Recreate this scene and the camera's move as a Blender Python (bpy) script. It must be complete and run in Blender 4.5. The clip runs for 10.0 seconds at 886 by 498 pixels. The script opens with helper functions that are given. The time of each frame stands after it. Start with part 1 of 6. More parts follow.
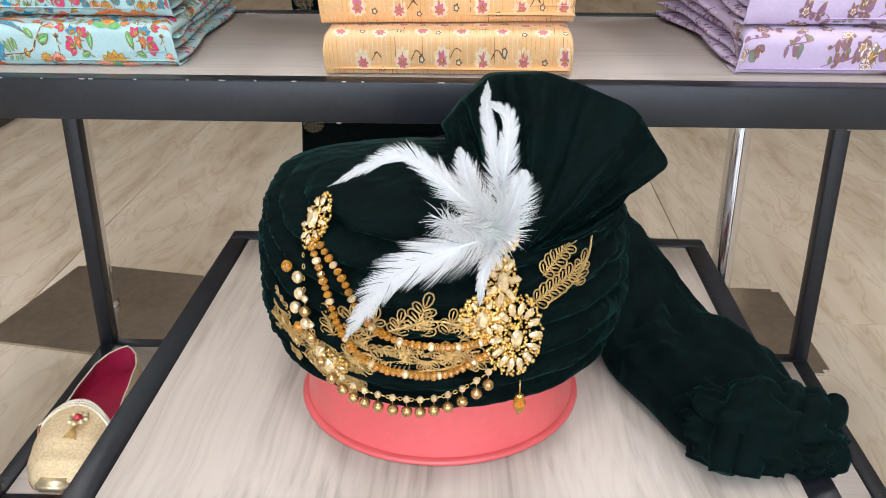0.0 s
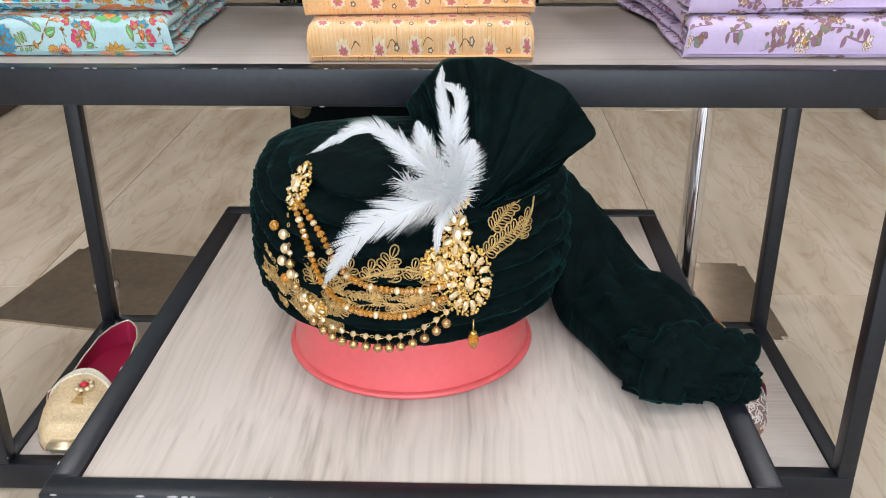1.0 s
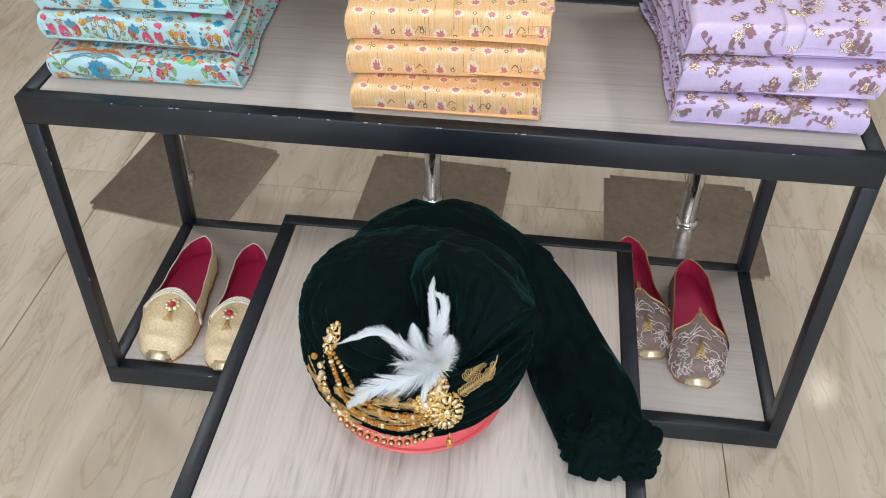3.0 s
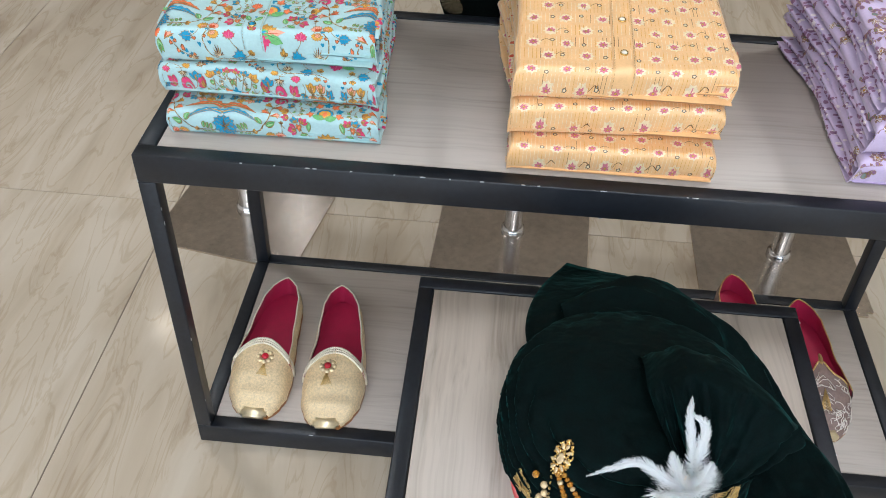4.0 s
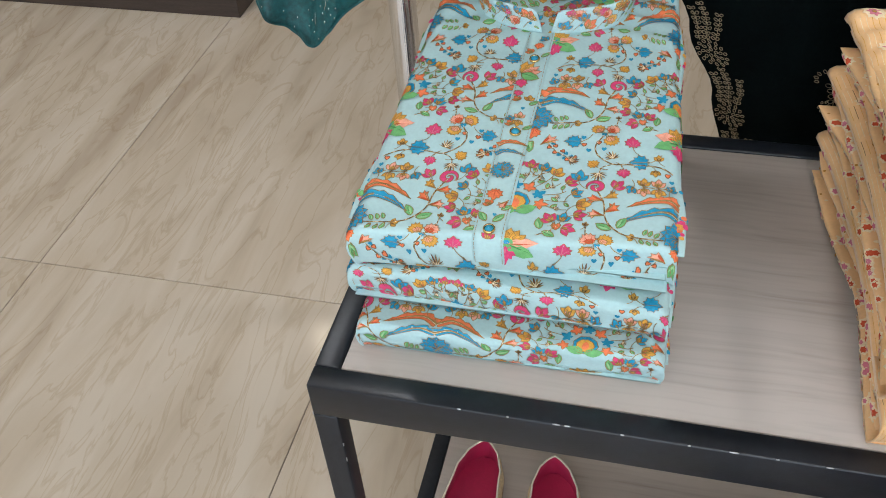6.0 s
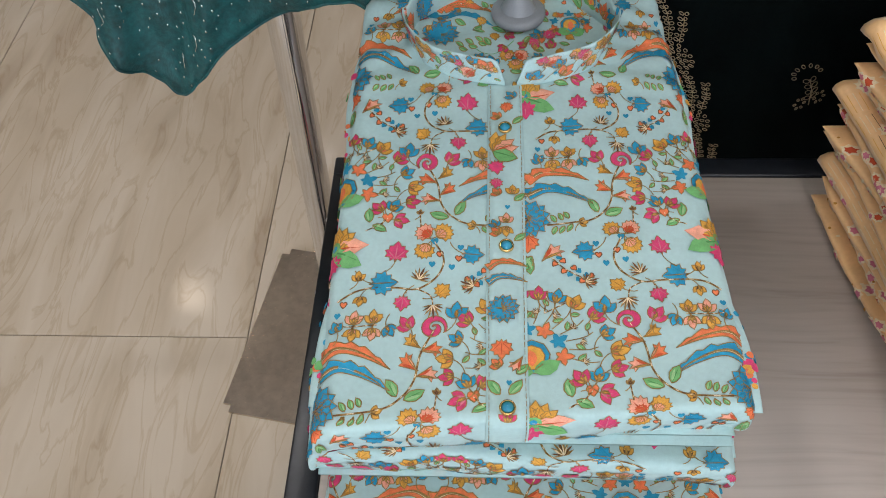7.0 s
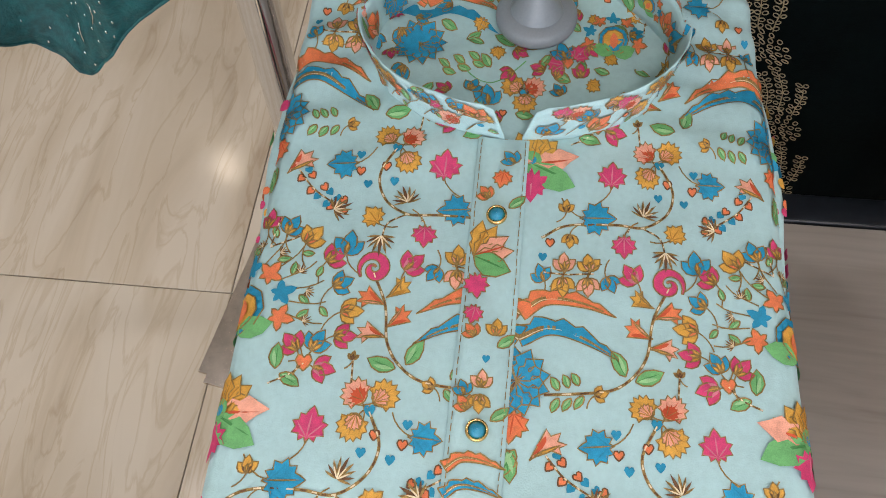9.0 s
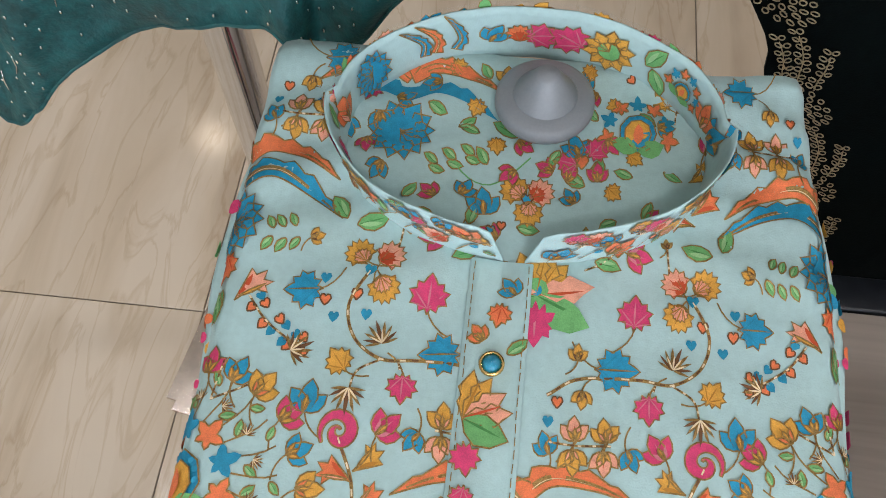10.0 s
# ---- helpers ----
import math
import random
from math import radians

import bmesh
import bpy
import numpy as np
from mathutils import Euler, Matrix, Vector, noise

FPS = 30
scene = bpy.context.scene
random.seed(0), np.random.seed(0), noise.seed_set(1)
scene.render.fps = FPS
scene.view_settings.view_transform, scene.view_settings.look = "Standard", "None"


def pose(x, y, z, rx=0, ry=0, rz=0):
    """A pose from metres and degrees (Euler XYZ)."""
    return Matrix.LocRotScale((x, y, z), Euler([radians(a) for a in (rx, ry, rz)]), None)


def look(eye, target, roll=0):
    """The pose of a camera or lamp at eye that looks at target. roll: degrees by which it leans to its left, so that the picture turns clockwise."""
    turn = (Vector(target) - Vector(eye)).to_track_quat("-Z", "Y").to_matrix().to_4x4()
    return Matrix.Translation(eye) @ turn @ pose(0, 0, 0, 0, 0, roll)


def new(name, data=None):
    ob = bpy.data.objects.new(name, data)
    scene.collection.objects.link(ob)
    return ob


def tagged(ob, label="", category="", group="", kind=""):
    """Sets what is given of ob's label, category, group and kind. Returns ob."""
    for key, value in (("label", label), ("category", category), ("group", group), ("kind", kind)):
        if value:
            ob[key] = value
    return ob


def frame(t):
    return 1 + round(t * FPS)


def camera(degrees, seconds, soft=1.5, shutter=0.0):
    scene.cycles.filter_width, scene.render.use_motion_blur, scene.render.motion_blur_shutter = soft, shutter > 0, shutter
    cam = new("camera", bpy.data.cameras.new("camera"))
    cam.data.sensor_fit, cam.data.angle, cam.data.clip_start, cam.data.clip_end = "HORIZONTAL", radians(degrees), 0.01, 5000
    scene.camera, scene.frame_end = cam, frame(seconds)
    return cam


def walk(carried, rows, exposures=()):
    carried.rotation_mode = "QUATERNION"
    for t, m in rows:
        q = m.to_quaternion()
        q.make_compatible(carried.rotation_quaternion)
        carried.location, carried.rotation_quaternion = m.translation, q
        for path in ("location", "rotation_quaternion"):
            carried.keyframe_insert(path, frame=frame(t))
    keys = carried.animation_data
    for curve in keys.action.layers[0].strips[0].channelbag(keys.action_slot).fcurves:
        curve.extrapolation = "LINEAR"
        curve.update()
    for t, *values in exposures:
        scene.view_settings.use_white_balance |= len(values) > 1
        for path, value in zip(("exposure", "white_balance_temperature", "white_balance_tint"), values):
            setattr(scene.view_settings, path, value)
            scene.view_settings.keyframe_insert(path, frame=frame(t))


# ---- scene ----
cam = camera(51.8, 10.0, soft=0.95)
PATH = [
    (0, (0.583, -0.833, 0.749), (0.505, 0.994, -0.062), 0.1),
    (0.5, (0.583, -0.873, 0.738), (0.516, 0.954, -0.072), 0.1),
    (1, (0.605, -0.92, 0.767), (0.543, 0.898, -0.065), -0.3),
    (1.5, (0.625, -0.996, 0.885), (0.567, 0.766, -0.059), 0.5),
    (1.8, (0.643, -1.02, 0.981), (0.59, 0.602, -0.187), 0.8),
    (2, (0.664, -1.021, 1.028), (0.609, 0.535, -0.227), 0.8),
    (2.5, (0.692, -0.984, 1.129), (0.592, 0.554, -0.146), 1.6),
    (2.7, (0.687, -0.966, 1.147), (0.515, 0.555, -0.14), 0.7),
    (3.8, (0.478, -0.845, 1.172), (0.355, 0.651, -0.15), 1.6),
    (4, (0.422, -0.826, 1.179), (0.322, 0.663, -0.152), 2.1),
    (4.5, (0.349, -0.781, 1.181), (0.242, 0.725, -0.131), 3.6),
    (5, (0.316, -0.647, 1.179), (-0.05, 0.79, -0.163), -0.6),
    (5.5, (0.325, -0.509, 1.177), (-0.208, 0.851, -0.19), -5.0),
    (5.7, (0.308, -0.479, 1.152), (-0.212, 0.912, -0.188), -4.9),
    (6.8, (0.129, -0.234, 1.126), (0.049, 1.064, -0.393), -1.9),
    (7, (0.133, -0.197, 1.124), (0.048, 1.088, -0.406), -2.5),
    (7.5, (0.164, -0.116, 1.134), (0.066, 1.135, -0.423), -3.6),
    (8, (0.15, -0.069, 1.111), (0.065, 1.146, -0.475), -1.1),
    (8.5, (0.157, -0.028, 1.086), (-0.018, 1.115, -0.546), -3.6),
    (9, (0.16, 0.032, 1.045), (-0.014, 1.063, -0.66), -3.8),
    (9.5, (0.146, 0.086, 1.035), (-0.012, 1.089, -0.688), -2.5),
    (10, (0.15, 0.129, 1.013), (0.005, 1.097, -0.731), -1.9),
]
# the clip's camera opens up at first and stops down over the bright cloth
EXPOSURES = [(0.0, 0.42, 6150, 13), (1.8, 0.26, 6000, 12), (4.0, 0.22, 5850, 9), (5.5, 0.18, 5900, 9), (6.8, -0.10, 6250, 14), (7.5, -0.02, 6250, 14), (8.5, 0.08, 6250, 14), (10.0, 0.09, 6250, 14)]
walk(cam, [(t, look(eye, target, roll)) for t, eye, target, roll in PATH], EXPOSURES)

# ---- light ----
world = bpy.data.worlds.new("sky")
scene.world = world
world.use_nodes = True
wn = world.node_tree.nodes
sky = wn.new("ShaderNodeTexSky")
sky.sky_type, sky.sun_disc = "NISHITA", False
sky.sun_elevation, sky.sun_rotation = radians(48), radians(150)
world.node_tree.links.new(sky.outputs[0], wn["Background"].inputs[0])
wn["Background"].inputs[1].default_value = 0.12
ROOM = (-4.2, 5.4, -4.2, 11.5, 3.0)     # x0, x1, y0, y1, ceiling


def lamp(name, m, power, colour, w, h=None, spread=180):
    d = bpy.data.lights.new(name, "AREA")
    d.energy, d.color, d.shape, d.size = power, colour, "RECTANGLE", w
    d.size_y = h or w
    d.spread = radians(spread)
    ob = new(name, d)
    ob.matrix_world = m
    return ob


sun = bpy.data.lights.new("sun", "SUN")
sun.energy, sun.angle, sun.color = 2.5, radians(0.6), (1.0, 0.95, 0.88)
new("sun", sun).matrix_world = look((0, -10, 12), (3.0, -6.0, 0))
# daylight through the shop window behind the camera
lamp("window_light", look((0.6, -4.0, 1.5), (0.6, 0.0, 0.9)), 140, (0.84, 0.92, 1.0), 5.6, 2.4)
# round ceiling spots, two rows, and the square panels between them
SPOTS = [(x, y) for y in (-0.2, 2.88, 6.1, 9.1) for x in (-1.5, 2.5)]
# the last panel is added fill: an unseen lamp, set clear of the reflections
PANELS = [(-0.9, 3.95), (0.6, -1.4), (1.9, 0.9), (-1.0, 0.9), (0.6, -2.7)]
for x, y in PANELS:
    lamp("panel_light", look((x, y, 2.93), (x, y, 0)), 14.5 if y < 3 else 0.3, (1.0, 0.97, 0.94), 0.28 if y < 3 else 0.10)
for x, y in SPOTS:
    lamp("spot_light", look((x, y, 2.96), (x, y, 0)), (0.35 if y < 1 else 0.8) if y < 4 else 4.0, (1.0, 0.84, 0.62), 0.12, spread=130)

# ---- materials ----
def shader(name, base, rough=0.5, metal=0.0, vary=0.12, scale=30.0, bump=0.0, bump_scale=200.0, sheen=0.0, sheen_tint=None, coat=0.0, spec=0.5, alt=None, stretch=None, depth=0.002):
    """Principled surface: base colour broken up by noise at two scales, with a fine relief."""
    m = bpy.data.materials.new(name)
    m.use_nodes = True
    t = m.node_tree
    n, l = t.nodes, t.links
    p = n["Principled BSDF"]
    co = n.new("ShaderNodeTexCoord")
    mp = n.new("ShaderNodeMapping")
    mp.inputs["Scale"].default_value = stretch or (1, 1, 1)
    l.new(co.outputs["Object"], mp.inputs[0])
    big, fine = n.new("ShaderNodeTexNoise"), n.new("ShaderNodeTexNoise")
    big.inputs["Scale"].default_value, fine.inputs["Scale"].default_value = scale, scale * 9
    big.inputs["Detail"].default_value = fine.inputs["Detail"].default_value = 3
    for a in (big, fine):
        l.new(mp.outputs[0], a.inputs["Vector"])
    add = n.new("ShaderNodeMath")
    add.operation = "MULTIPLY_ADD"
    add.inputs[1].default_value = 0.5
    l.new(fine.outputs[0], add.inputs[0])
    half = n.new("ShaderNodeMath")
    half.operation = "MULTIPLY"
    half.inputs[1].default_value = 0.5
    l.new(big.outputs[0], half.inputs[0])
    l.new(half.outputs[0], add.inputs[2])
    ramp = n.new("ShaderNodeValToRGB")
    lo = alt or [c * (1 - vary) for c in base]
    hi = [min(1, c * (1 + vary)) for c in base]
    ramp.color_ramp.elements[0].position, ramp.color_ramp.elements[1].position = 0.34, 0.64
    ramp.color_ramp.elements[0].color, ramp.color_ramp.elements[1].color = (*lo, 1), (*hi, 1)
    l.new(add.outputs[0], ramp.inputs[0])
    l.new(ramp.outputs[0], p.inputs["Base Color"])
    rr = n.new("ShaderNodeMapRange")
    rr.inputs[3].default_value, rr.inputs[4].default_value = rough * 0.85, min(1, rough * 1.15)
    l.new(big.outputs[0], rr.inputs[0])
    l.new(rr.outputs[0], p.inputs["Roughness"])
    p.inputs["Metallic"].default_value = metal
    p.inputs["Specular IOR Level"].default_value = spec
    p.inputs["Coat Weight"].default_value = coat
    if sheen:
        p.inputs["Sheen Weight"].default_value, p.inputs["Sheen Roughness"].default_value = sheen, 0.35
        p.inputs["Sheen Tint"].default_value = (*(sheen_tint or base), 1)
    if bump:
        bt, bp = n.new("ShaderNodeTexNoise"), n.new("ShaderNodeBump")
        bt.inputs["Scale"].default_value = bump_scale
        l.new(mp.outputs[0], bt.inputs["Vector"])
        l.new(bt.outputs[0], bp.inputs["Height"])
        bp.inputs["Strength"].default_value, bp.inputs["Distance"].default_value = bump, depth
        l.new(bp.outputs[0], p.inputs["Normal"])
    return m


def wood(name, light, dark, rough=0.42, along=1):
    """Laminate with long thin grain along x (0) or y (1), and paler and darker streaks."""
    m = shader(name, light, rough, vary=0.05, scale=3, spec=0.35)
    t = m.node_tree
    n, l = t.nodes, t.links
    p = n["Principled BSDF"]
    co, mp = n.new("ShaderNodeTexCoord"), n.new("ShaderNodeMapping")
    mp.inputs["Scale"].default_value = (1.0, 30, 1) if along == 0 else (30, 1.0, 1)
    l.new(co.outputs["Object"], mp.inputs[0])
    a, b, warp = n.new("ShaderNodeTexNoise"), n.new("ShaderNodeTexNoise"), n.new("ShaderNodeTexNoise")
    warp.inputs["Scale"].default_value = 5
    l.new(co.outputs["Object"], warp.inputs["Vector"])
    mix = n.new("ShaderNodeVectorMath")
    mix.operation = "MULTIPLY_ADD"
    mix.inputs[1].default_value = (0.7, 0.7, 0)
    l.new(warp.outputs["Color"], mix.inputs[0])
    l.new(mp.outputs[0], mix.inputs[2])
    a.inputs["Scale"].default_value, b.inputs["Scale"].default_value = 1.2, 7.0
    a.inputs["Detail"].default_value, b.inputs["Detail"].default_value = 5, 4
    for q in (a, b):
        l.new(mix.outputs[0], q.inputs["Vector"])
    s = n.new("ShaderNodeMath")
    s.operation = "MULTIPLY_ADD"
    s.inputs[1].default_value = 0.45
    l.new(b.outputs[0], s.inputs[0])
    h = n.new("ShaderNodeMath")
    h.operation = "MULTIPLY"
    h.inputs[1].default_value = 0.55
    l.new(a.outputs[0], h.inputs[0])
    l.new(h.outputs[0], s.inputs[2])
    r = n.new("ShaderNodeValToRGB")
    e = r.color_ramp.elements
    e[0].position, e[0].color = 0.3, (*dark, 1)
    e[1].position, e[1].color = 0.56, (*light, 1)
    mid = e.new(0.44)
    mid.color = (*[0.3 * d + 0.7 * g for d, g in zip(dark, light)], 1)
    l.new(s.outputs[0], r.inputs[0])
    l.new(r.outputs[0], p.inputs["Base Color"])
    bp = n.new("ShaderNodeBump")
    bp.inputs["Strength"].default_value, bp.inputs["Distance"].default_value = 0.12, 0.001
    l.new(s.outputs[0], bp.inputs["Height"])
    l.new(bp.outputs[0], p.inputs["Normal"])
    return m


def marble(name):
    """Polished cream tile with slanting tan veins."""
    m = shader(name, (0.56, 0.47, 0.36), 0.11, vary=0.06, scale=2.5, spec=0.42)
    t = m.node_tree
    n, l = t.nodes, t.links
    p = n["Principled BSDF"]
    geo, mp = n.new("ShaderNodeNewGeometry"), n.new("ShaderNodeMapping")
    info = n.new("ShaderNodeObjectInfo")
    off = n.new("ShaderNodeVectorMath")
    off.operation = "MULTIPLY_ADD"
    off.inputs[1].default_value = (3.1, 5.3, 0)
    comb = n.new("ShaderNodeCombineXYZ")
    l.new(info.outputs["Random"], comb.inputs[0])
    l.new(info.outputs["Random"], comb.inputs[1])
    l.new(comb.outputs[0], off.inputs[0])
    l.new(geo.outputs["Position"], off.inputs[2])
    mp.inputs["Rotation"].default_value = (0, 0, radians(14))
    mp.inputs["Scale"].default_value = (7.5, 1.5, 1)
    l.new(off.outputs[0], mp.inputs[0])
    a, b = n.new("ShaderNodeTexNoise"), n.new("ShaderNodeTexNoise")
    a.inputs["Scale"].default_value, a.inputs["Detail"].default_value, a.inputs["Distortion"].default_value = 1.3, 9, 0.9
    b.inputs["Scale"].default_value, b.inputs["Detail"].default_value, b.inputs["Distortion"].default_value = 2.2, 6, 1.6
    for q in (a, b):
        l.new(mp.outputs[0], q.inputs["Vector"])
    r = n.new("ShaderNodeValToRGB")
    e = r.color_ramp.elements
    e[0].position, e[0].color = 0.30, (0.44, 0.355, 0.26, 1)
    e[1].position, e[1].color = 0.62, (0.60, 0.52, 0.41, 1)
    e.new(0.44).color = (0.53, 0.445, 0.335, 1)
    l.new(a.outputs[0], r.inputs[0])
    v = n.new("ShaderNodeValToRGB")
    f = v.color_ramp.elements
    f[0].position, f[0].color = 0.465, (1, 1, 1, 1)
    f[1].position, f[1].color = 0.535, (1, 1, 1, 1)
    f.new(0.5).color = (0.80, 0.74, 0.66, 1)
    l.new(b.outputs[0], v.inputs[0])
    mx = n.new("ShaderNodeMix")
    mx.data_type, mx.blend_type = "RGBA", "MULTIPLY"
    mx.inputs[0].default_value = 0.6
    l.new(r.outputs[0], mx.inputs[6])
    l.new(v.outputs[0], mx.inputs[7])
    l.new(mx.outputs[2], p.inputs["Base Color"])
    return m


M_FRAME = shader("black_powder_coat", (0.011, 0.013, 0.017), 0.36, vary=0.35, scale=14, bump=0.06, bump_scale=700, spec=0.42)
M_CHIP = shader("bare_scratched_steel", (0.5, 0.5, 0.5), 0.45, metal=0.6, vary=0.3, scale=300)
M_WOODX = wood("grey_oak_laminate", (0.47, 0.415, 0.365), (0.335, 0.285, 0.245), along=0)
M_WOODY = wood("pale_oak_laminate", (0.54, 0.475, 0.41), (0.27, 0.225, 0.18), along=1)
M_TILE = marble("polished_marble_tile")
M_GROUT = shader("grey_grout", (0.26, 0.225, 0.18), 0.8, vary=0.2, scale=60)
M_WALL = shader("warm_white_wall", (0.72, 0.66, 0.57), 0.75, vary=0.04, scale=2, bump=0.1, bump_scale=120)
M_BROWNWALL = shader("brown_panelled_wall", (0.40, 0.27, 0.15), 0.55, vary=0.25, scale=3, stretch=(6, 6, 0.6))
M_CEIL = shader("white_ceiling", (0.82, 0.81, 0.79), 0.8, vary=0.03, scale=2)
M_CHROME = shader("chrome_tube", (0.72, 0.72, 0.74), 0.12, metal=1.0, vary=0.05, scale=20)
M_PLATE = shader("brushed_steel_plate", (0.62, 0.56, 0.50), 0.16, metal=1.0, vary=0.16, scale=9, bump=0.05, bump_scale=500)
M_DARKWOOD = shader("dark_stained_wood", (0.05, 0.034, 0.026), 0.5, vary=0.35, scale=9, stretch=(1, 12, 12))
M_GLASS = shader("window_glass", (1, 1, 1), 0.02, vary=0)
M_GLASS.node_tree.nodes["Principled BSDF"].inputs["Transmission Weight"].default_value = 1.0
M_PAVE = shader("street_paving", (0.3, 0.29, 0.28), 0.9, vary=0.2, scale=3, bump=0.2, bump_scale=60)


def glow(name, colour, strength):
    m = bpy.data.materials.new(name)
    m.use_nodes = True
    p = m.node_tree.nodes["Principled BSDF"]
    p.inputs["Emission Color"].default_value, p.inputs["Emission Strength"].default_value = (*colour, 1), strength
    return m


M_GLOWP = glow("panel_diffuser", (1.0, 0.94, 0.85), 7.0)
M_GLOWS = glow("spot_lens", (1.0, 0.88, 0.7), 3.0)

# ---- building blocks ----
def part(name, bm, material, parent=None, label="", smooth=True):
    """Links a bmesh as ONE mesh object, under parent if given. material: one, or a list of slots."""
    me = bpy.data.meshes.new(name)
    bm.to_mesh(me)
    bm.free()
    for m in material if isinstance(material, (list, tuple)) else [material]:
        me.materials.append(m)
    if smooth:
        me.shade_smooth()
    ob = new(name, me)
    if parent:
        ob.parent = parent
    if label:
        tagged(ob, label)
    return ob


def thing(name, label, category, group="", at=(0, 0, 0)):
    ob = new(name)
    ob.location = at
    ob.empty_display_size = 0.05
    return tagged(ob, label, category, group)


def box(x0, x1, y0, y1, z0, z1, bevel=0.0, seg=2):
    bm = bmesh.new()
    bmesh.ops.create_cube(bm, size=1)
    for v in bm.verts:
        v.co = ((x0 + x1) / 2 + v.co.x * (x1 - x0), (y0 + y1) / 2 + v.co.y * (y1 - y0), (z0 + z1) / 2 + v.co.z * (z1 - z0))
    if bevel:
        bmesh.ops.bevel(bm, geom=bm.edges[:], offset=bevel, segments=seg, affect="EDGES", profile=0.5)
    return bm


def turned(profile, steps=32, centre=(0, 0, 0), cap=False):
    """A body of revolution about z from (radius, height) pairs."""
    bm = bmesh.new()
    rings = []
    for r, z in profile:
        rings.append([bm.verts.new((centre[0] + r * math.cos(a), centre[1] + r * math.sin(a), centre[2] + z)) for a in (2 * math.pi * i / steps for i in range(steps))])
    for a, b in zip(rings, rings[1:]):
        for i in range(steps):
            bm.faces.new((a[i], a[(i + 1) % steps], b[(i + 1) % steps], b[i]))
    if cap:
        bm.faces.new(rings[0][::-1])
        bm.faces.new(rings[-1])
    return bm


def grid_mesh(f, us, vs, closed_u=False, closed_v=False):
    """A sheet from f(u, v) -> place."""
    bm = bmesh.new()
    rows = [[bm.verts.new(f(u, v)) for u in us] for v in vs]
    nu, nv = len(us), len(vs)
    for j in range(nv if closed_v else nv - 1):
        for i in range(nu if closed_u else nu - 1):
            bm.faces.new((rows[j][i], rows[j][(i + 1) % nu], rows[(j + 1) % nv][(i + 1) % nu], rows[(j + 1) % nv][i]))
    return bm


def spline(points, n):
    """n places on a smooth curve through points (Catmull-Rom)."""
    p = [Vector(q) for q in points]
    p = [2 * p[0] - p[1]] + p + [2 * p[-1] - p[-2]]
    out, m = [], len(p) - 3
    for i in range(n):
        s = i / (n - 1) * m
        k = min(int(s), m - 1)
        t = s - k
        a, b, c, d = p[k:k + 4]
        out.append(0.5 * (2 * b + (c - a) * t + (2 * a - 5 * b + 4 * c - d) * t * t + (3 * b - a - 3 * c + d) * t ** 3))
    return out


def tube(bm, points, radius, sides=6, cap=True):
    """A round cord along points into bm; radius: a number, or a function of 0..1."""
    n, rings, side = len(points), [], None
    for i, p in enumerate(points):
        d = (points[min(i + 1, n - 1)] - points[max(i - 1, 0)]).normalized()
        if side is None:
            side = d.orthogonal().normalized()
        side = (side - d * side.dot(d)).normalized()
        up = d.cross(side)
        r = radius(i / (n - 1)) if callable(radius) else radius
        rings.append([bm.verts.new(p + (side * math.cos(a) + up * math.sin(a)) * r) for a in (2 * math.pi * k / sides for k in range(sides))])
    for a, b in zip(rings, rings[1:]):
        for k in range(sides):
            bm.faces.new((a[k], a[(k + 1) % sides], b[(k + 1) % sides], b[k]))
    if cap:
        bm.faces.new(rings[0][::-1])
        bm.faces.new(rings[-1])
    return bm


def ball(bm, c, r, u=8, v=6, squash=(1, 1, 1), turn=None):
    m = Matrix.Translation(c) @ (turn.to_4x4() if turn else Matrix()) @ Matrix.Diagonal((r * squash[0], r * squash[1], r * squash[2], 1))
    bmesh.ops.create_uvsphere(bm, u_segments=u, v_segments=v, radius=1, matrix=m)


def fbm(x, y, z=0.0, s=1.0):
    return noise.fractal(Vector((x * s, y * s, z * s)), 1.0, 2.0, 3)


# ---- the room ----
x0, x1, y0, y1, top = ROOM
WALL = 0.15


def wall(name, b, label, m=None):
    return tagged(part(name, box(*b), m or M_WALL, smooth=False), label, "wall", kind="structure")


wall("wall_west", (x0 - WALL, x0, y0, y1, 0, top), "plain warm white plastered shop wall")
wall("wall_east", (x1, x1 + WALL, y0, y1, 0, top), "plain warm white plastered shop wall")
wall("wall_north", (x0 - WALL, x1 + WALL, y1, y1 + WALL, 0, top), "brown wood panelled shop wall", M_BROWNWALL)
wx0, wx1, wz0, wz1 = -2.4, 3.6, 0.12, 2.6
south = bmesh.new()
for b in ((x0 - WALL, wx0, 0, top), (wx1, x1 + WALL, 0, top), (wx0, wx1, 0, wz0), (wx0, wx1, wz1, top)):
    q = box(b[0], b[1], y0 - WALL, y0, b[2], b[3])
    me = bpy.data.meshes.new("q")
    q.to_mesh(me)
    q.free()
    south.from_mesh(me)
    bpy.data.meshes.remove(me)
tagged(part("wall_south", south, M_WALL, smooth=False), "white plastered shop front wall round a wide window", "wall", kind="structure")
win = tagged(new("window_1"), "wide clear shop window in a black metal frame", "window", kind="structure")
for k in range(4):
    xa = wx0 + k * 2.0
    part("window_frame", box(xa - 0.03, xa + 0.03, y0 - 0.1, y0 - 0.04, wz0, wz1, 0.004), M_FRAME, win)
for k in range(3):
    pane = part("pane", box(wx0 + k * 2.0 + 0.03, wx0 + (k + 1) * 2.0 - 0.03, y0 - 0.075, y0 - 0.067, wz0, wz1), M_GLASS, win)
    pane.visible_shadow = False
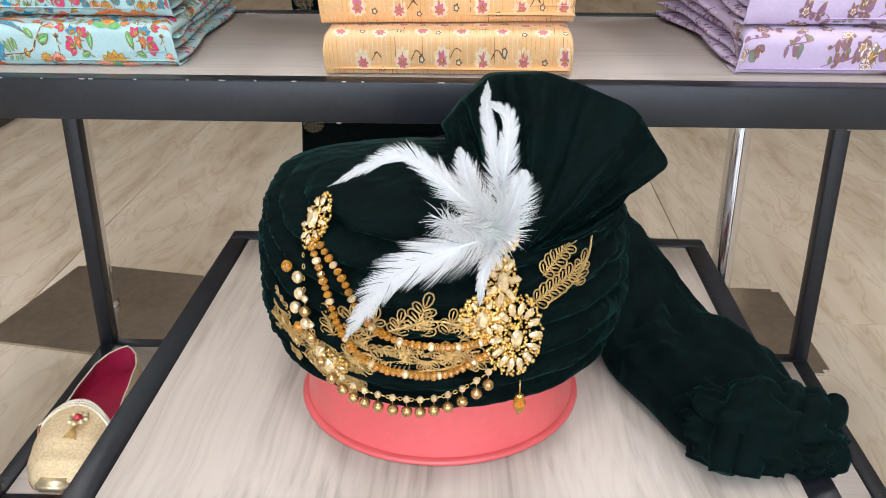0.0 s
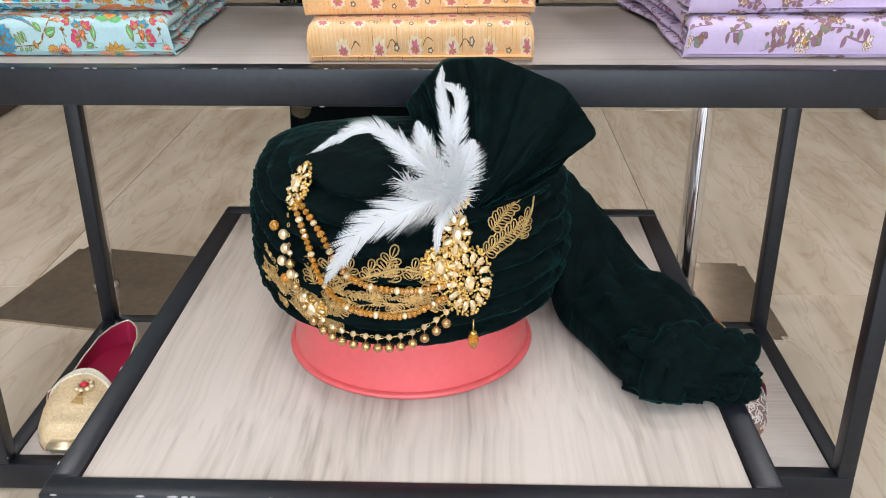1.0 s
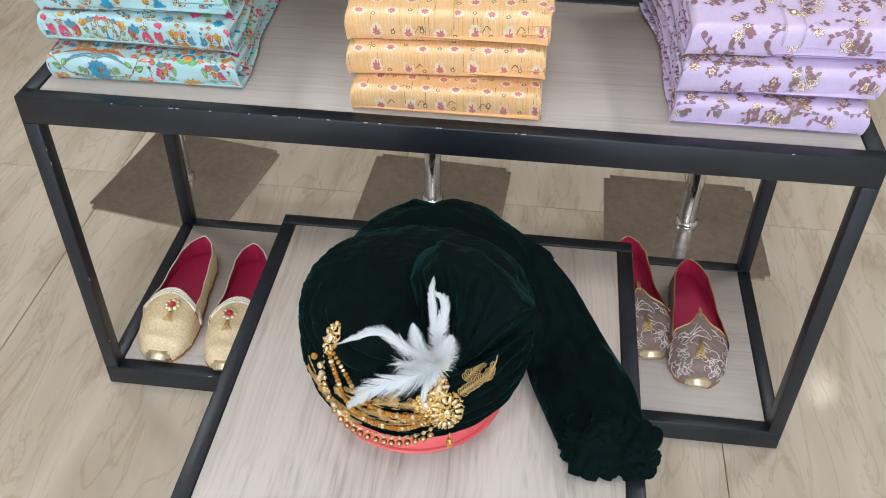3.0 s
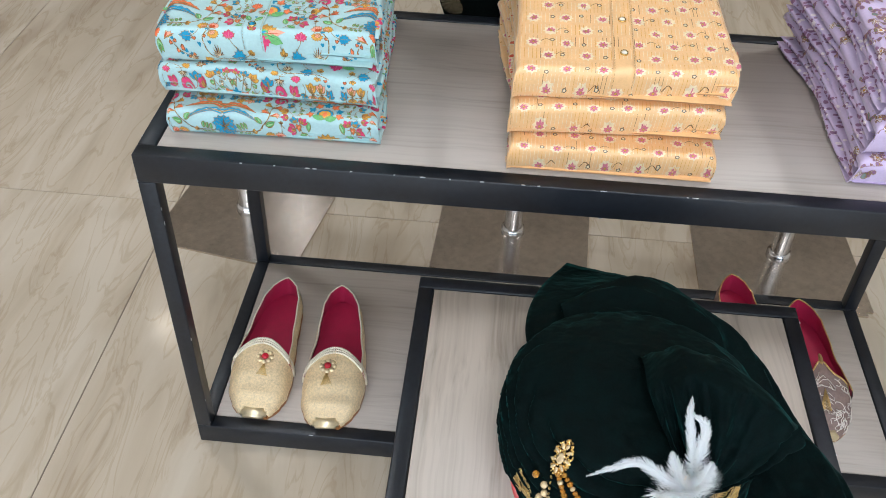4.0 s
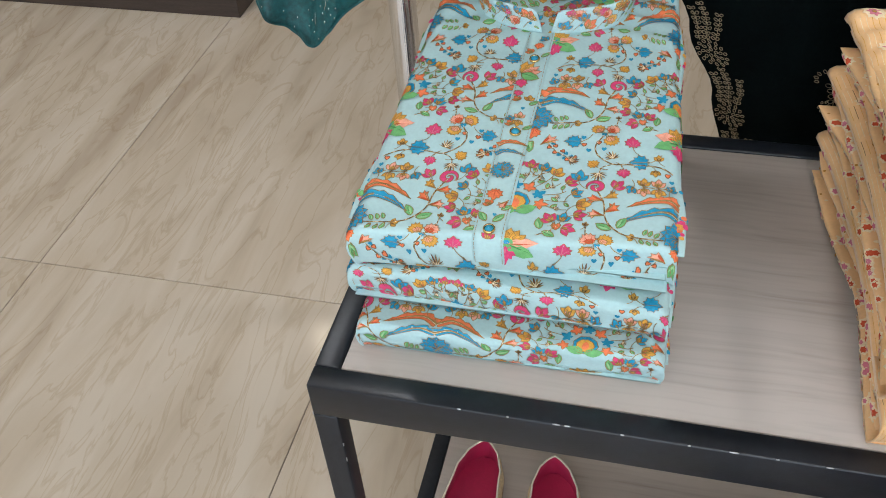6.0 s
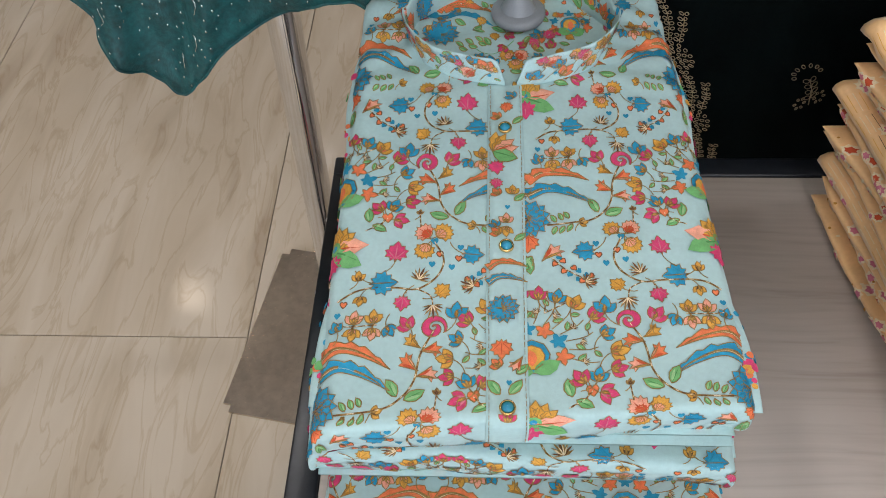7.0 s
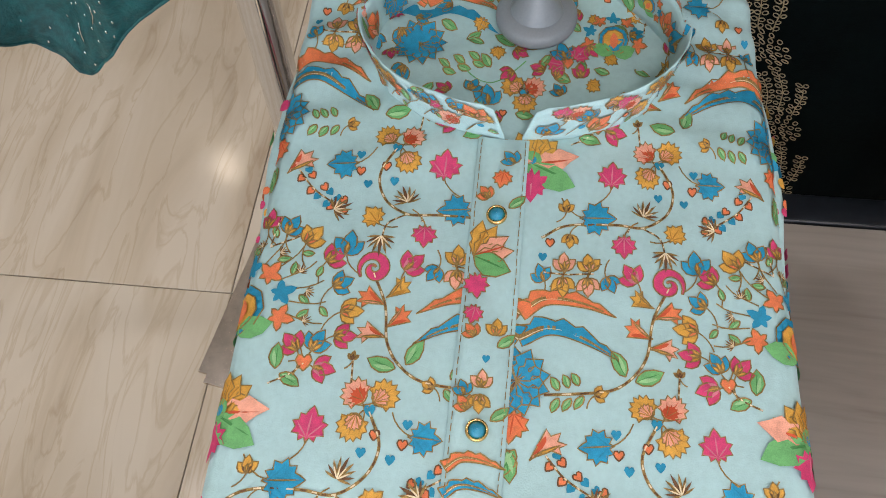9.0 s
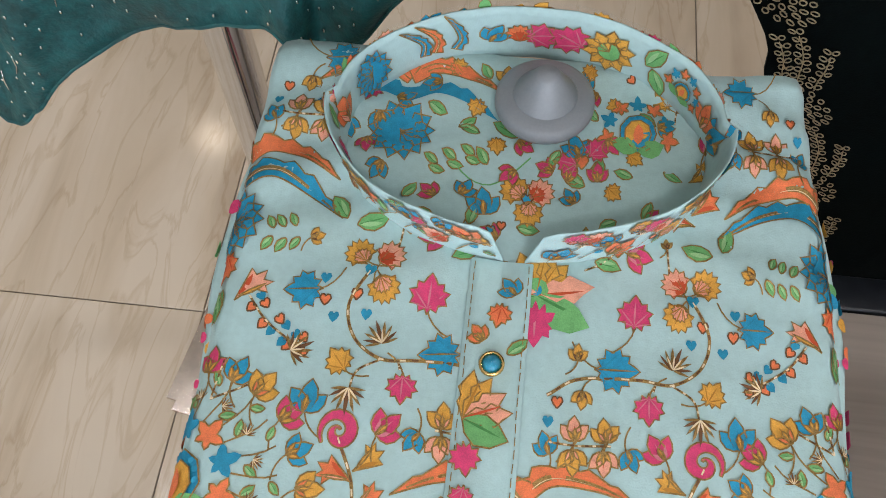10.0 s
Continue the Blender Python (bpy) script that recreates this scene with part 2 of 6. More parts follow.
cl = tagged(part("ceiling", box(x0 - WALL, x1 + WALL, y0 - WALL, y1 + WALL, top, top + 0.1), M_CEIL, smooth=False), "flat white shop ceiling", "ceiling", kind="structure")
tagged(part("ground", box(-60, 60, -80, y0 - WALL, -0.06, -0.01), M_PAVE, smooth=False), "grey street paving outside the shop window", "ground", kind="structure")
# fittings for every panel, the added unseen fill one too
for x, y in PANELS:
    ps = 0.15 if y < 3 else 0.06
    o = thing("ceiling_panel", "square white flat LED ceiling panel, lit", "ceiling light", "ceiling panels", (x, y, top))
    part("frame", box(-ps - 0.02, ps + 0.02, -ps - 0.02, ps + 0.02, -0.03, 0, 0.004), M_CEIL, o)
    part("diffuser", box(-ps, ps, -ps, ps, -0.034, -0.031), M_GLOWP, o, smooth=False)
for x, y in SPOTS:
    o = thing("ceiling_spot", "small round recessed ceiling spotlight, lit", "ceiling light", "ceiling spots", (x, y, top))
    part("ring", turned([(0.045, -0.012), (0.06, -0.012), (0.066, -0.004), (0.066, 0)]), M_CHROME, o)
    part("lens", turned([(0.001, -0.006), (0.045, -0.008)]), M_GLOWS, o)

# ---- floor: tiles 0.607 x 1.2 m with fine joints ----
floor = tagged(part("floor", box(x0 - WALL, x1 + WALL, y0 - WALL, y1 + WALL, -0.03, -0.0035), M_GROUT, smooth=False), "polished cream marble tile floor with tan veins", "floor", kind="structure")
TX, TY, OX, OY, J = 0.607, 1.2, -0.217, 0.571, 0.0016
tile_mesh = None
for i in range(math.floor((x0 - OX) / TX), math.ceil((x1 - OX) / TX)):
    for j in range(math.floor((y0 - OY) / TY), math.ceil((y1 - OY) / TY)):
        xa, ya = max(x0, OX + i * TX), max(y0, OY + j * TY)
        xb, yb = min(x1, OX + (i + 1) * TX), min(y1, OY + (j + 1) * TY)
        if xb - xa < TX - 0.01 or yb - ya < TY - 0.01:
            t_ob = part("tile", box(xa + J / 2, xb - J / 2, ya + J / 2, yb - J / 2, -0.003, 0), M_TILE, floor, smooth=False)
            continue
        if tile_mesh is None:
            t_ob = part("tile", box(J / 2, TX - J / 2, J / 2, TY - J / 2, -0.003, 0, 0.0006, 1), M_TILE, floor, smooth=False)
            tile_mesh = t_ob.data
        else:
            t_ob = new("tile", tile_mesh)
            t_ob.parent = floor
        t_ob.location = (xa, ya, 0)


# ---- display tables ----
def chips(n, places, seed):
    """Small bare spots where the paint is knocked off, along edges."""
    rnd = random.Random(seed)
    bm = bmesh.new()
    for _ in range(n):
        (ax, ay, az), (bx, by, bz) = rnd.choice(places)
        t = rnd.random()
        c = Vector((ax + (bx - ax) * t, ay + (by - ay) * t, az + (bz - az) * t))
        d = Vector((bx - ax, by - ay, bz - az)).normalized()
        ball(bm, c, 1, 6, 4, (0.0006 + abs(d.x) * rnd.uniform(0.0006, 0.004), 0.0007 + abs(d.y) * rnd.uniform(0.0005, 0.003), 0.0007 + abs(d.z) * rnd.uniform(0.0004, 0.003)))
    return bm


def display_table(name, label, x, y, w, d, h, tube_w, rail_h, leg_w, grain, seed, n_chips):
    o = thing(name, label, "table", at=(x, y, 0))
    b = 0.0018
    for z0_, z1_, nm in ((h - rail_h, h, "top_rail"), (0.002, rail_h, "bottom_rail")):
        part(nm, box(0, w, 0, tube_w, z0_, z1_, b), M_FRAME, o)
        part(nm, box(0, w, d - tube_w, d, z0_, z1_, b), M_FRAME, o)
        part(nm, box(0, tube_w, tube_w, d - tube_w, z0_, z1_, b), M_FRAME, o)
        part(nm, box(w - tube_w, w, tube_w, d - tube_w, z0_, z1_, b), M_FRAME, o)
    for lx in (0, w - leg_w):
        for ly in (0, d - leg_w):
            part("leg", box(lx, lx + leg_w, ly, ly + leg_w, rail_h, h - rail_h, b), M_FRAME, o)
    g = 0.0012
    part("tabletop", box(tube_w + g, w - tube_w - g, tube_w + g, d - tube_w - g, h - 0.018, h - 0.0012, 0.0008, 1), grain, o, "wood-grain laminate panel")
    part("shelf", box(tube_w + g, w - tube_w - g, tube_w + g, d - tube_w - g, rail_h - 0.018, rail_h - 0.001, 0.0008, 1), grain, o, "wood-grain laminate panel")
    e = 0.0004
    edges = [((0, e, h - e), (w, e, h - e))] * 5 + [((e, 0, h - e), (e, d, h - e)), ((w - e, 0, h - e), (w - e, d, h - e)), ((0, 0, h - 0.01), (w, 0, h - rail_h)), ((e, e, rail_h), (e, e, h)), ((w - e, e, 0.0), (w - e, e, h)), ((leg_w, e, rail_h), (leg_w, e, h - rail_h)), ((0, e, rail_h), (w, e, rail_h)), ((0, e, h - rail_h), (w, e, h - rail_h))]
    tagged(part("paint_chip", chips(n_chips, edges, seed), M_CHIP, o, "chipped bare metal specks"), kind="stuff")
    return o


big = display_table("display_table", "long low black metal display table with grey wood shelves", 0, 0, 1.08, 0.396, 0.5475, 0.022, 0.040, 0.022, M_WOODX, 3, 46)
small = display_table("nesting_table", "smaller square black metal nesting table with a pale wood top", 0.340, -0.482, 0.460, 0.4755, 0.3985, 0.0185, 0.024, 0.020, M_WOODY, 5, 40)


# ---- garment stands ----
def stand(px, py, corners, seed):
    o = thing("garment_stand", "chrome garment stand pole on a flat rectangular steel base plate", "garment stand", "garment stands behind the table", (px, py, 0))
    bm = bmesh.new()
    c = Vector((px, py, 0))
    lo = [bm.verts.new(Vector((a, b, 0.0008)) - c) for a, b in corners]
    hi = [bm.verts.new(Vector((a, b, 0.005)) - c) for a, b in corners]
    bm.faces.new(hi)
    bm.faces.new(lo[::-1])
    for i in range(4):
        bm.faces.new((lo[i], lo[(i + 1) % 4], hi[(i + 1) % 4], hi[i]))
    bmesh.ops.recalc_face_normals(bm, faces=bm.faces[:])
    bmesh.ops.bevel(bm, geom=[e for e in bm.edges if abs(e.verts[0].co.z - e.verts[1].co.z) > 0.002], offset=0.012, segments=4, affect="EDGES")
    part("base_plate", bm, M_PLATE, o, "thin brushed steel plate", smooth=False)
    part("pole", turned([(0.0175, 0.005), (0.0175, 1.35)], 28), M_CHROME, o)
    part("collar", turned([(0.023, 0.005), (0.023, 0.012), (0.0178, 0.016)], 28), M_CHROME, o)
    part("forward_arm", tube(bmesh.new(), [Vector((0, 0, 1.34)), Vector((0, -0.165, 1.34)), Vector((0, -0.175, 1.345))], 0.0095, 14), M_CHROME, o)
    part("cross_bar", tube(bmesh.new(), [Vector((-0.2, -0.155, 1.34)), Vector((0.2, -0.155, 1.34))], 0.008, 14), M_CHROME, o)
    return o


stand(-0.069, 0.568, [(-0.233, 0.444), (0.058, 0.392), (0.112, 0.690), (-0.185, 0.743)], 1)
stand(0.466, 0.563, [(0.312, 0.423), (0.607, 0.405), (0.623, 0.690), (0.325, 0.712)], 2)
stand(0.985, 0.553, [(0.818, 0.410), (1.131, 0.397), (1.130, 0.690), (0.823, 0.697)], 3)

# ---- low dark plinths further back ----
for (xa, xb, ya, yb, hh, lab) in ((-2.3, -0.80, 1.48, 2.35, 0.16, "low dark brown wooden display plinth on the floor"), (1.775, 3.2, 1.68, 2.6, 0.14, "low dark brown wooden display plinth on the floor")):
    o = thing("plinth", lab, "plinth", "floor plinths", (xa, ya, 0))
    part("body", box(0, xb - xa, 0, yb - ya, 0, hh - 0.02, 0.003), M_DARKWOOD, o)
    part("top_board", box(-0.004, xb - xa + 0.004, -0.004, yb - ya + 0.004, hh - 0.018, hh, 0.003), M_DARKWOOD, o)

# ---- folded kurtas ----
def cloth(name, base, weave=1500, vary=0.06, sheen=0.25, rough=0.75, spec=0.25):
    return shader(name, base, rough, vary=vary, scale=40, bump=0.12, bump_scale=weave, sheen=sheen, sheen_tint=(1, 1, 1), spec=spec)


M_TEAL = cloth("pale_aqua_cotton", (0.43, 0.615, 0.615))
M_MUSTARD = cloth("mustard_cotton", (0.86, 0.53, 0.245), rough=0.45, spec=0.6)
M_LILAC = cloth("lilac_cotton", (0.62, 0.50, 0.69), rough=0.6)
INKS = [shader("ink_" + k, c, 0.65, vary=0.22, scale=260, bump=0.1, bump_scale=1500, spec=0.3) for k, c in (
    ("pink", (0.66, 0.055, 0.17)), ("blue", (0.022, 0.30, 0.50)), ("mustard", (0.72, 0.37, 0.06)), ("orange", (0.80, 0.20, 0.075)),
    ("salmon", (0.88, 0.38, 0.26)), ("green", (0.16, 0.43, 0.15)), ("navy", (0.02, 0.26, 0.42)), ("brown", (0.16, 0.075, 0.03)))]
INKS.append(shader("gold_thread", (0.37, 0.225, 0.07), 0.34, metal=0.6, vary=0.5, scale=900, bump=0.4, bump_scale=2500))
INKS += [shader("ink_" + k, c, 0.65, vary=0.15, scale=200, spec=0.3) for k, c in (
    ("cream", (0.86, 0.70, 0.46)), ("rose", (0.66, 0.20, 0.26)), ("mauve", (0.30, 0.16, 0.27)), ("grey", (0.22, 0.27, 0.25)), ("blush", (0.82, 0.72, 0.74)), ("ochre", (0.50, 0.22, 0.03)), ("brick", (0.60, 0.09, 0.03)), ("moss", (0.07, 0.26, 0.07)), ("lime", (0.33, 0.58, 0.27)))]
PINK, BLUE, MUST, ORNG, SALM, GREEN, NAVY, BROWN, GOLD, CREAM, ROSE, MAUVE, GREY, BLUSH, OCHRE, BRICK, MOSS, LIME = range(18)


def polar(f, n=22):
    return [(f(a) * math.cos(a), f(a) * math.sin(a)) for a in (2 * math.pi * i / n for i in range(n))]


def cup(a):                               # a three-pointed flower that opens upwards
    return (0.74 + 0.26 * math.cos(5 * (a - math.pi / 2))) * (0.84 + 0.26 * math.sin(a))


def moved(pts, x=0.0, y=0.0, s=1.0, turn=0.0, sx=1.0):
    c, d = math.cos(radians(turn)), math.sin(radians(turn))
    return [(x + s * (sx * p * c - q * d), y + s * (sx * p * d + q * c)) for p, q in pts]


LEAF = [(0, 0), (0.22, 0.18), (0.34, 0.45), (0.26, 0.75), (0, 1.0), (-0.20, 0.72), (-0.28, 0.42), (-0.18, 0.15)]
DISC = polar(lambda a: 1.0, 9)


PETAL = [(0, 0), (0.19, 0.33), (0.14, 0.47), (0.24, 0.62), (0.11, 0.80), (0, 1.0), (-0.13, 0.78), (-0.24, 0.60), (-0.14, 0.45), (-0.19, 0.30)]


def both(half):
    """A closed outline from its right half."""
    return half + [(-x, y) for x, y in half[-2:0:-1]]


MAPLE = both([(0, -0.92), (0.14, -0.62), (0.44, -0.80), (0.50, -0.44), (0.90, -0.44), (0.76, -0.08), (1.0, 0.20), (0.64, 0.30), (0.64, 0.64), (0.34, 0.58), (0.20, 0.84), (0, 1.10)])
BLOSSOM = both([(0, -0.85), (0.34, -0.74), (0.56, -0.50), (0.94, -0.52), (0.84, -0.18), (1.08, 0.10), (0.80, 0.28), (0.88, 0.66), (0.52, 0.60), (0.46, 0.96), (0.20, 0.76), (0, 1.08)])
HORN = [(0.0, -1.1), (0.16, -0.45), (0.46, 0.05), (0.98, 0.28), (0.62, 0.44), (0.80, 0.86), (0.32, 0.62), (0.10, 1.08), (-0.14, 0.56), (-0.58, 0.66), (-0.38, 0.10), (-0.20, -0.45)]
HEART = [(0, -1.1), (0.6, -0.5), (1.0, 0.2), (0.75, 0.8), (0.3, 0.85), (0, 0.5), (-0.3, 0.85), (-0.75, 0.8), (-1.0, 0.2), (-0.6, -0.5)]
DEEP = {PINK: ROSE, BLUE: NAVY, NAVY: BLUE, MUST: OCHRE, ORNG: BRICK, SALM: BRICK, GREEN: MOSS, GOLD: BROWN}


def veins(c, angles, y=-0.8, reach=1.45, thin=0.09):
    return [(moved(LEAF, 0, y, reach * (1 - abs(t) / 260), t, thin), c) for t in angles]


def tulip(c1, c2):
    """Three full pointed petals on a gold-shaded calyx."""
    out = [(moved(LEAF, 0, -0.72, 1.60, sg * 44, 0.98), c1) for sg in (-1, 1)] + [(moved(LEAF, 0, -0.78, 1.95, 0, 0.92), c1)]
    out += veins(DEEP.get(c1, BROWN), (-40, 0, 40), -0.7, 1.25, 0.16)
    return out + [(moved(LEAF, 0, -0.78, 0.95, t, 0.55), c2 if t else MUST) for t in (-34, 34, 0)] + veins(GOLD, (-22, 22, -8, 8), -0.8, 0.95, 0.10)


def horn(c, _=None):
    """A trumpet flower with a torn lip."""
    return [(HORN, c), (moved(LEAF, -0.05, -0.75, 1.25, 12, 0.45), DEEP.get(c, BROWN)), (moved(LEAF, 0.02, -0.8, 1.5, -22, 0.20), SALM if c == ORNG else MUST)]


def daisy():
    out = [(moved(PETAL, 0, 0, 1.06, k * 27.7, 1.35), BLUE) for k in range(13)] + [(moved(DISC, 0, 0, 0.62), BLUE)]
    out += [(moved(LEAF, 0, 0, 0.98, k * 27.7 + 13.8, 0.05), NAVY) for k in range(13)] + [(moved(LEAF, 0, 0, 0.80, k * 27.7, 0.06), NAVY) for k in range(13)]
    out += [(moved(LEAF, 0, 0, 0.52, k * 72 + 10, 0.42), GOLD) for k in range(5)] + [(moved(LEAF, 0, 0, 0.36, k * 72 + 10, 0.3), BROWN) for k in range(5)]
    return out


def maple(c):
    return [(MAPLE, c)] + veins(DEEP.get(c, BROWN), (-75, -42, 0, 42, 75), -0.62, 1.35, 0.13) + (veins(GOLD, (0,), -0.9, 1.9, 0.07) if c == BLUE else [])


def bloom(c):
    return [(BLOSSOM, c), (moved(BLOSSOM, 0, -0.28, 0.58), SALM if c == MUST else DEEP.get(c, c))] + veins(DEEP.get(c, BROWN), (-66, -33, 0, 33, 66), -0.75, 1.5, 0.10) + veins(GOLD, (-20, 20), -0.8, 1.2, 0.07)


def thistle():
    return [(moved(LEAF, 0, -0.6, 1.5 - abs(k - 4) * 0.12, k * 21 - 84, 0.26), (GOLD, BROWN, GOLD)[k % 3]) for k in range(9)] + [(moved(LEAF, 0, -0.6, 0.9, k * 30 - 45, 0.2), CREAM) for k in range(4)]


def leaf(c=GREEN):
    return [(moved(LEAF, 0, 0, 1.12, 0, 0.86), c), (moved(LEAF, 0, 0.04, 0.9, 0, 0.10), DEEP.get(c, BROWN)), (moved(LEAF, 0.03, 0.1, 0.75, -9, 0.35), LIME if c == GREEN else c)]


def berry(c):
    return [(HEART, c)]


def lotus():
    out = [(moved(PETAL, 0, 0, 1.55, a, 1.25), MUST) for a in (-66, 66, -44, 44, -22, 22, 0)] + veins(OCHRE, (-55, -33, -11, 11, 33, 55), 0, 1.5, 0.06)
    out += [(moved(PETAL, 0, 0.1, 2.0, s * 82, 1.0), SALM) for s in (1, -1)] + [(moved(LEAF, 0, -0.1, 2.0, s * 114, 0.9), GREEN) for s in (1, -1)] + [(moved(LEAF, 0, 0, 1.7, s * t, 0.10), c) for s in (1, -1) for t, c in ((82, BRICK), (112, MOSS))]
    return out + [(moved(DISC, 0, 0.18, 0.42), GREEN), (moved(DISC, 0, 0.18, 0.2), BLUE), (moved(MAPLE, 0, -0.85, 0.75, 180), PINK), (moved(LEAF, 0, -0.4, 1.0, 180, 0.14), ROSE)]


def peacock():
    out = []
    for k, a in enumerate((-100, -66, -33, 0, 33, 66, 100)):
        x, y = math.sin(radians(a)), math.cos(radians(a))
        out += [(moved(polar(cup, 20), 1.6 * x, 1.6 * y, 0.62, -a), (ORNG, NAVY)[k % 2])]
    out += [(moved(DISC, 0, 0, 1.0), BLUE), (moved(DISC, 0, -0.05, 0.72), MUST)]
    out += [(moved(DISC, 0.84 * math.sin(a), 0.84 * math.cos(a), 0.1), NAVY) for a in (radians(-90 + 22 * k) for k in range(9))]
    return out + [(moved(LEAF, 0, -0.55, 1.0, 0, 0.9), ORNG)] + [(moved(LEAF, 0, -0.9, 1.5, s * 75, 1.0), GREEN) for s in (1, -1)]


def strip(points, width):
    """Outline of a band along points, its width a function of 0..1: (left, right) above and below."""
    n = len(points)
    out = []
    for i, p in enumerate(points):
        d = points[min(i + 1, n - 1)] - points[max(i - 1, 0)]
        d = Vector((-d.y, d.x)).normalized()
        a, b = width(i / (n - 1))
        out.append(((p.x + d.x * a, p.y + d.y * a), (p.x - d.x * b, p.y - d.y * b)))
    return out


def wing(c):
    """A long S-shaped feather with a toothed upper edge and a gold middle."""
    line = [Vector((p.x, p.y)) for p in spline([(0, 0, 0), (0.3, 0.11, 0), (0.65, -0.02, 0), (1.0, -0.26, 0)], 19)]
    return [(strip(line, lambda t: ((0.075 + 0.075 * (1 - (t * 5) % 1.0)) * (1 - t ** 3), 0.085 * (1 - t ** 2))), c, "band"),
            (strip(line[:17], lambda t: (0.030 * (1 - t) + 0.008, 0.022 * (1 - t) + 0.006)), GOLD, "band"),
            (strip(line[:15], lambda t: (-0.004, 0.012 * (1 - t) + 0.003)), CREAM, "band")]


def curl():
    line = [Vector((0.55 * math.cos(a) * (1 - i / 30), 0.55 * math.sin(a) * (1 - i / 30))) for i, a in ((i, radians(-30 + i * 20)) for i in range(27))]
    return [(strip(line, lambda t: (0.14 * (0.25 + math.sin(math.pi * min(1, t * 1.15))), 0.14 * (0.25 + math.sin(math.pi * min(1, t * 1.15))))), PINK, "band")]


class Print:
    """Motifs laid on a cloth by its surface function, gathered in one mesh."""

    def __init__(self, surface, size, edge=True):
        self.surface, self.size, self.edge, self.v, self.f, self.m = surface, size, edge, [], [], []
        self.level = 0.0

    def put(self, pts, lift):
        k = len(self.v)
        for x, y in pts:
            p, n = self.surface(x, y)
            self.v.append(p + n * (0.0003 + lift))
        return k

    def motif(self, shapes, x, y, s, turn=0.0, flip=1):
        c, d = math.cos(radians(turn)), math.sin(radians(turn))

        def on(p):
            a, b = p[0] * s, p[1] * s
            return (x + flip * (a * c - b * d), y + a * d + b * c)
        self.level = (self.level + 0.00004) % 0.0002
        for i, shape in enumerate(shapes):
            pts, col = shape[0], shape[1]
            lift = self.level + 0.00007 * min(i, 9)
            if len(shape) == 3:
                flat = [on(q) for pair in pts for q in pair]
                k = self.put(flat, lift)
                for j in range(len(pts) - 1):
                    self.f.append((k + 2 * j, k + 2 * j + 1, k + 2 * j + 3, k + 2 * j + 2))
                    self.m.append(col)
                rim = [q[0] for q in pts] + [q[1] for q in pts[::-1]]
            else:
                k = self.put([on(q) for q in pts] + [on((sum(p[0] for p in pts) / len(pts), sum(p[1] for p in pts) / len(pts)))], lift)
                n = len(pts)
                for j in range(n):
                    self.f.append((k + j, k + (j + 1) % n, k + n))
                    self.m.append(col)
                rim = pts
            if self.edge and col not in (GOLD, BROWN, NAVY, CREAM, ROSE, OCHRE, BRICK, MOSS, LIME) and i < 13:
                self.line([on(q) for q in rim + rim[:1]], 0.00031, GOLD if s > 0.0028 else BROWN, lift + 0.0001)

    def line(self, pts, w, col, lift=0.0001):
        n = len(pts)
        both = []
        for i, (px, py) in enumerate(pts):
            ax, ay = pts[max(i - 1, 0)]
            bx, by = pts[min(i + 1, n - 1)]
            dx, dy = bx - ax, by - ay
            r = math.hypot(dx, dy) or 1
            both += [(px - dy / r * w, py + dx / r * w), (px + dy / r * w, py - dx / r * w)]
        k = self.put(both, lift)
        for j in range(n - 1):
            self.f.append((k + 2 * j, k + 2 * j + 1, k + 2 * j + 3, k + 2 * j + 2))
            self.m.append(col)

    def mesh(self, name, parent, label):
        me = bpy.data.meshes.new(name)
        me.from_pydata(self.v, [], self.f)
        for m in INKS:
            me.materials.append(m)
        me.polygons.foreach_set("material_index", self.m)
        me.shade_smooth()
        ob = new(name, me)
        ob.parent = parent
        return tagged(ob, label, kind="stuff")


# one half-drop repeat of the floral print: x from the mirror line, y along the cloth
CELL = 0.119
FLORA = [
    (daisy, (), 0.000, 0.001, 0.0135, 0), (wing, (ORNG,), 0.000, 0.0300, 0.0405, 8), (wing, (BLUE,), 0.000, 0.0190, 0.043, 2),
    (leaf, (), 0.018, -0.002, 0.006, 30), (leaf, (), 0.022, -0.001, 0.006, 30), (leaf, (), 0.026, 0.000, 0.006, 30), (leaf, (), 0.018, -0.005, 0.006, 150), (leaf, (), 0.023, -0.005, 0.006, 150), (leaf, (), 0.028, -0.004, 0.006, 150),
    (tulip, (MUST, BROWN), 0.0345, -0.003, 0.004, -70), (leaf, (), 0.045, 0.005, 0.012, 30), (leaf, (), 0.049, 0.003, 0.012, -70),
    (horn, (ORNG,), 0.0505, 0.024, 0.0068, 62), (horn, (SALM,), 0.061, 0.018, 0.0066, -78), (horn, (MUST,), 0.052, 0.037, 0.0062, 62), (horn, (ORNG,), 0.063, 0.033, 0.0066, -70),
    (curl, (), 0.064, 0.046, 0.0125, 0), (bloom, (MUST,), 0.052, -0.008, 0.0072, 45), (bloom, (SALM,), 0.0635, -0.008, 0.0072, -45), (bloom, (MUST,), 0.063, -0.021, 0.0072, 200), (berry, (NAVY,), 0.057, -0.0145, 0.0024, 0),
]
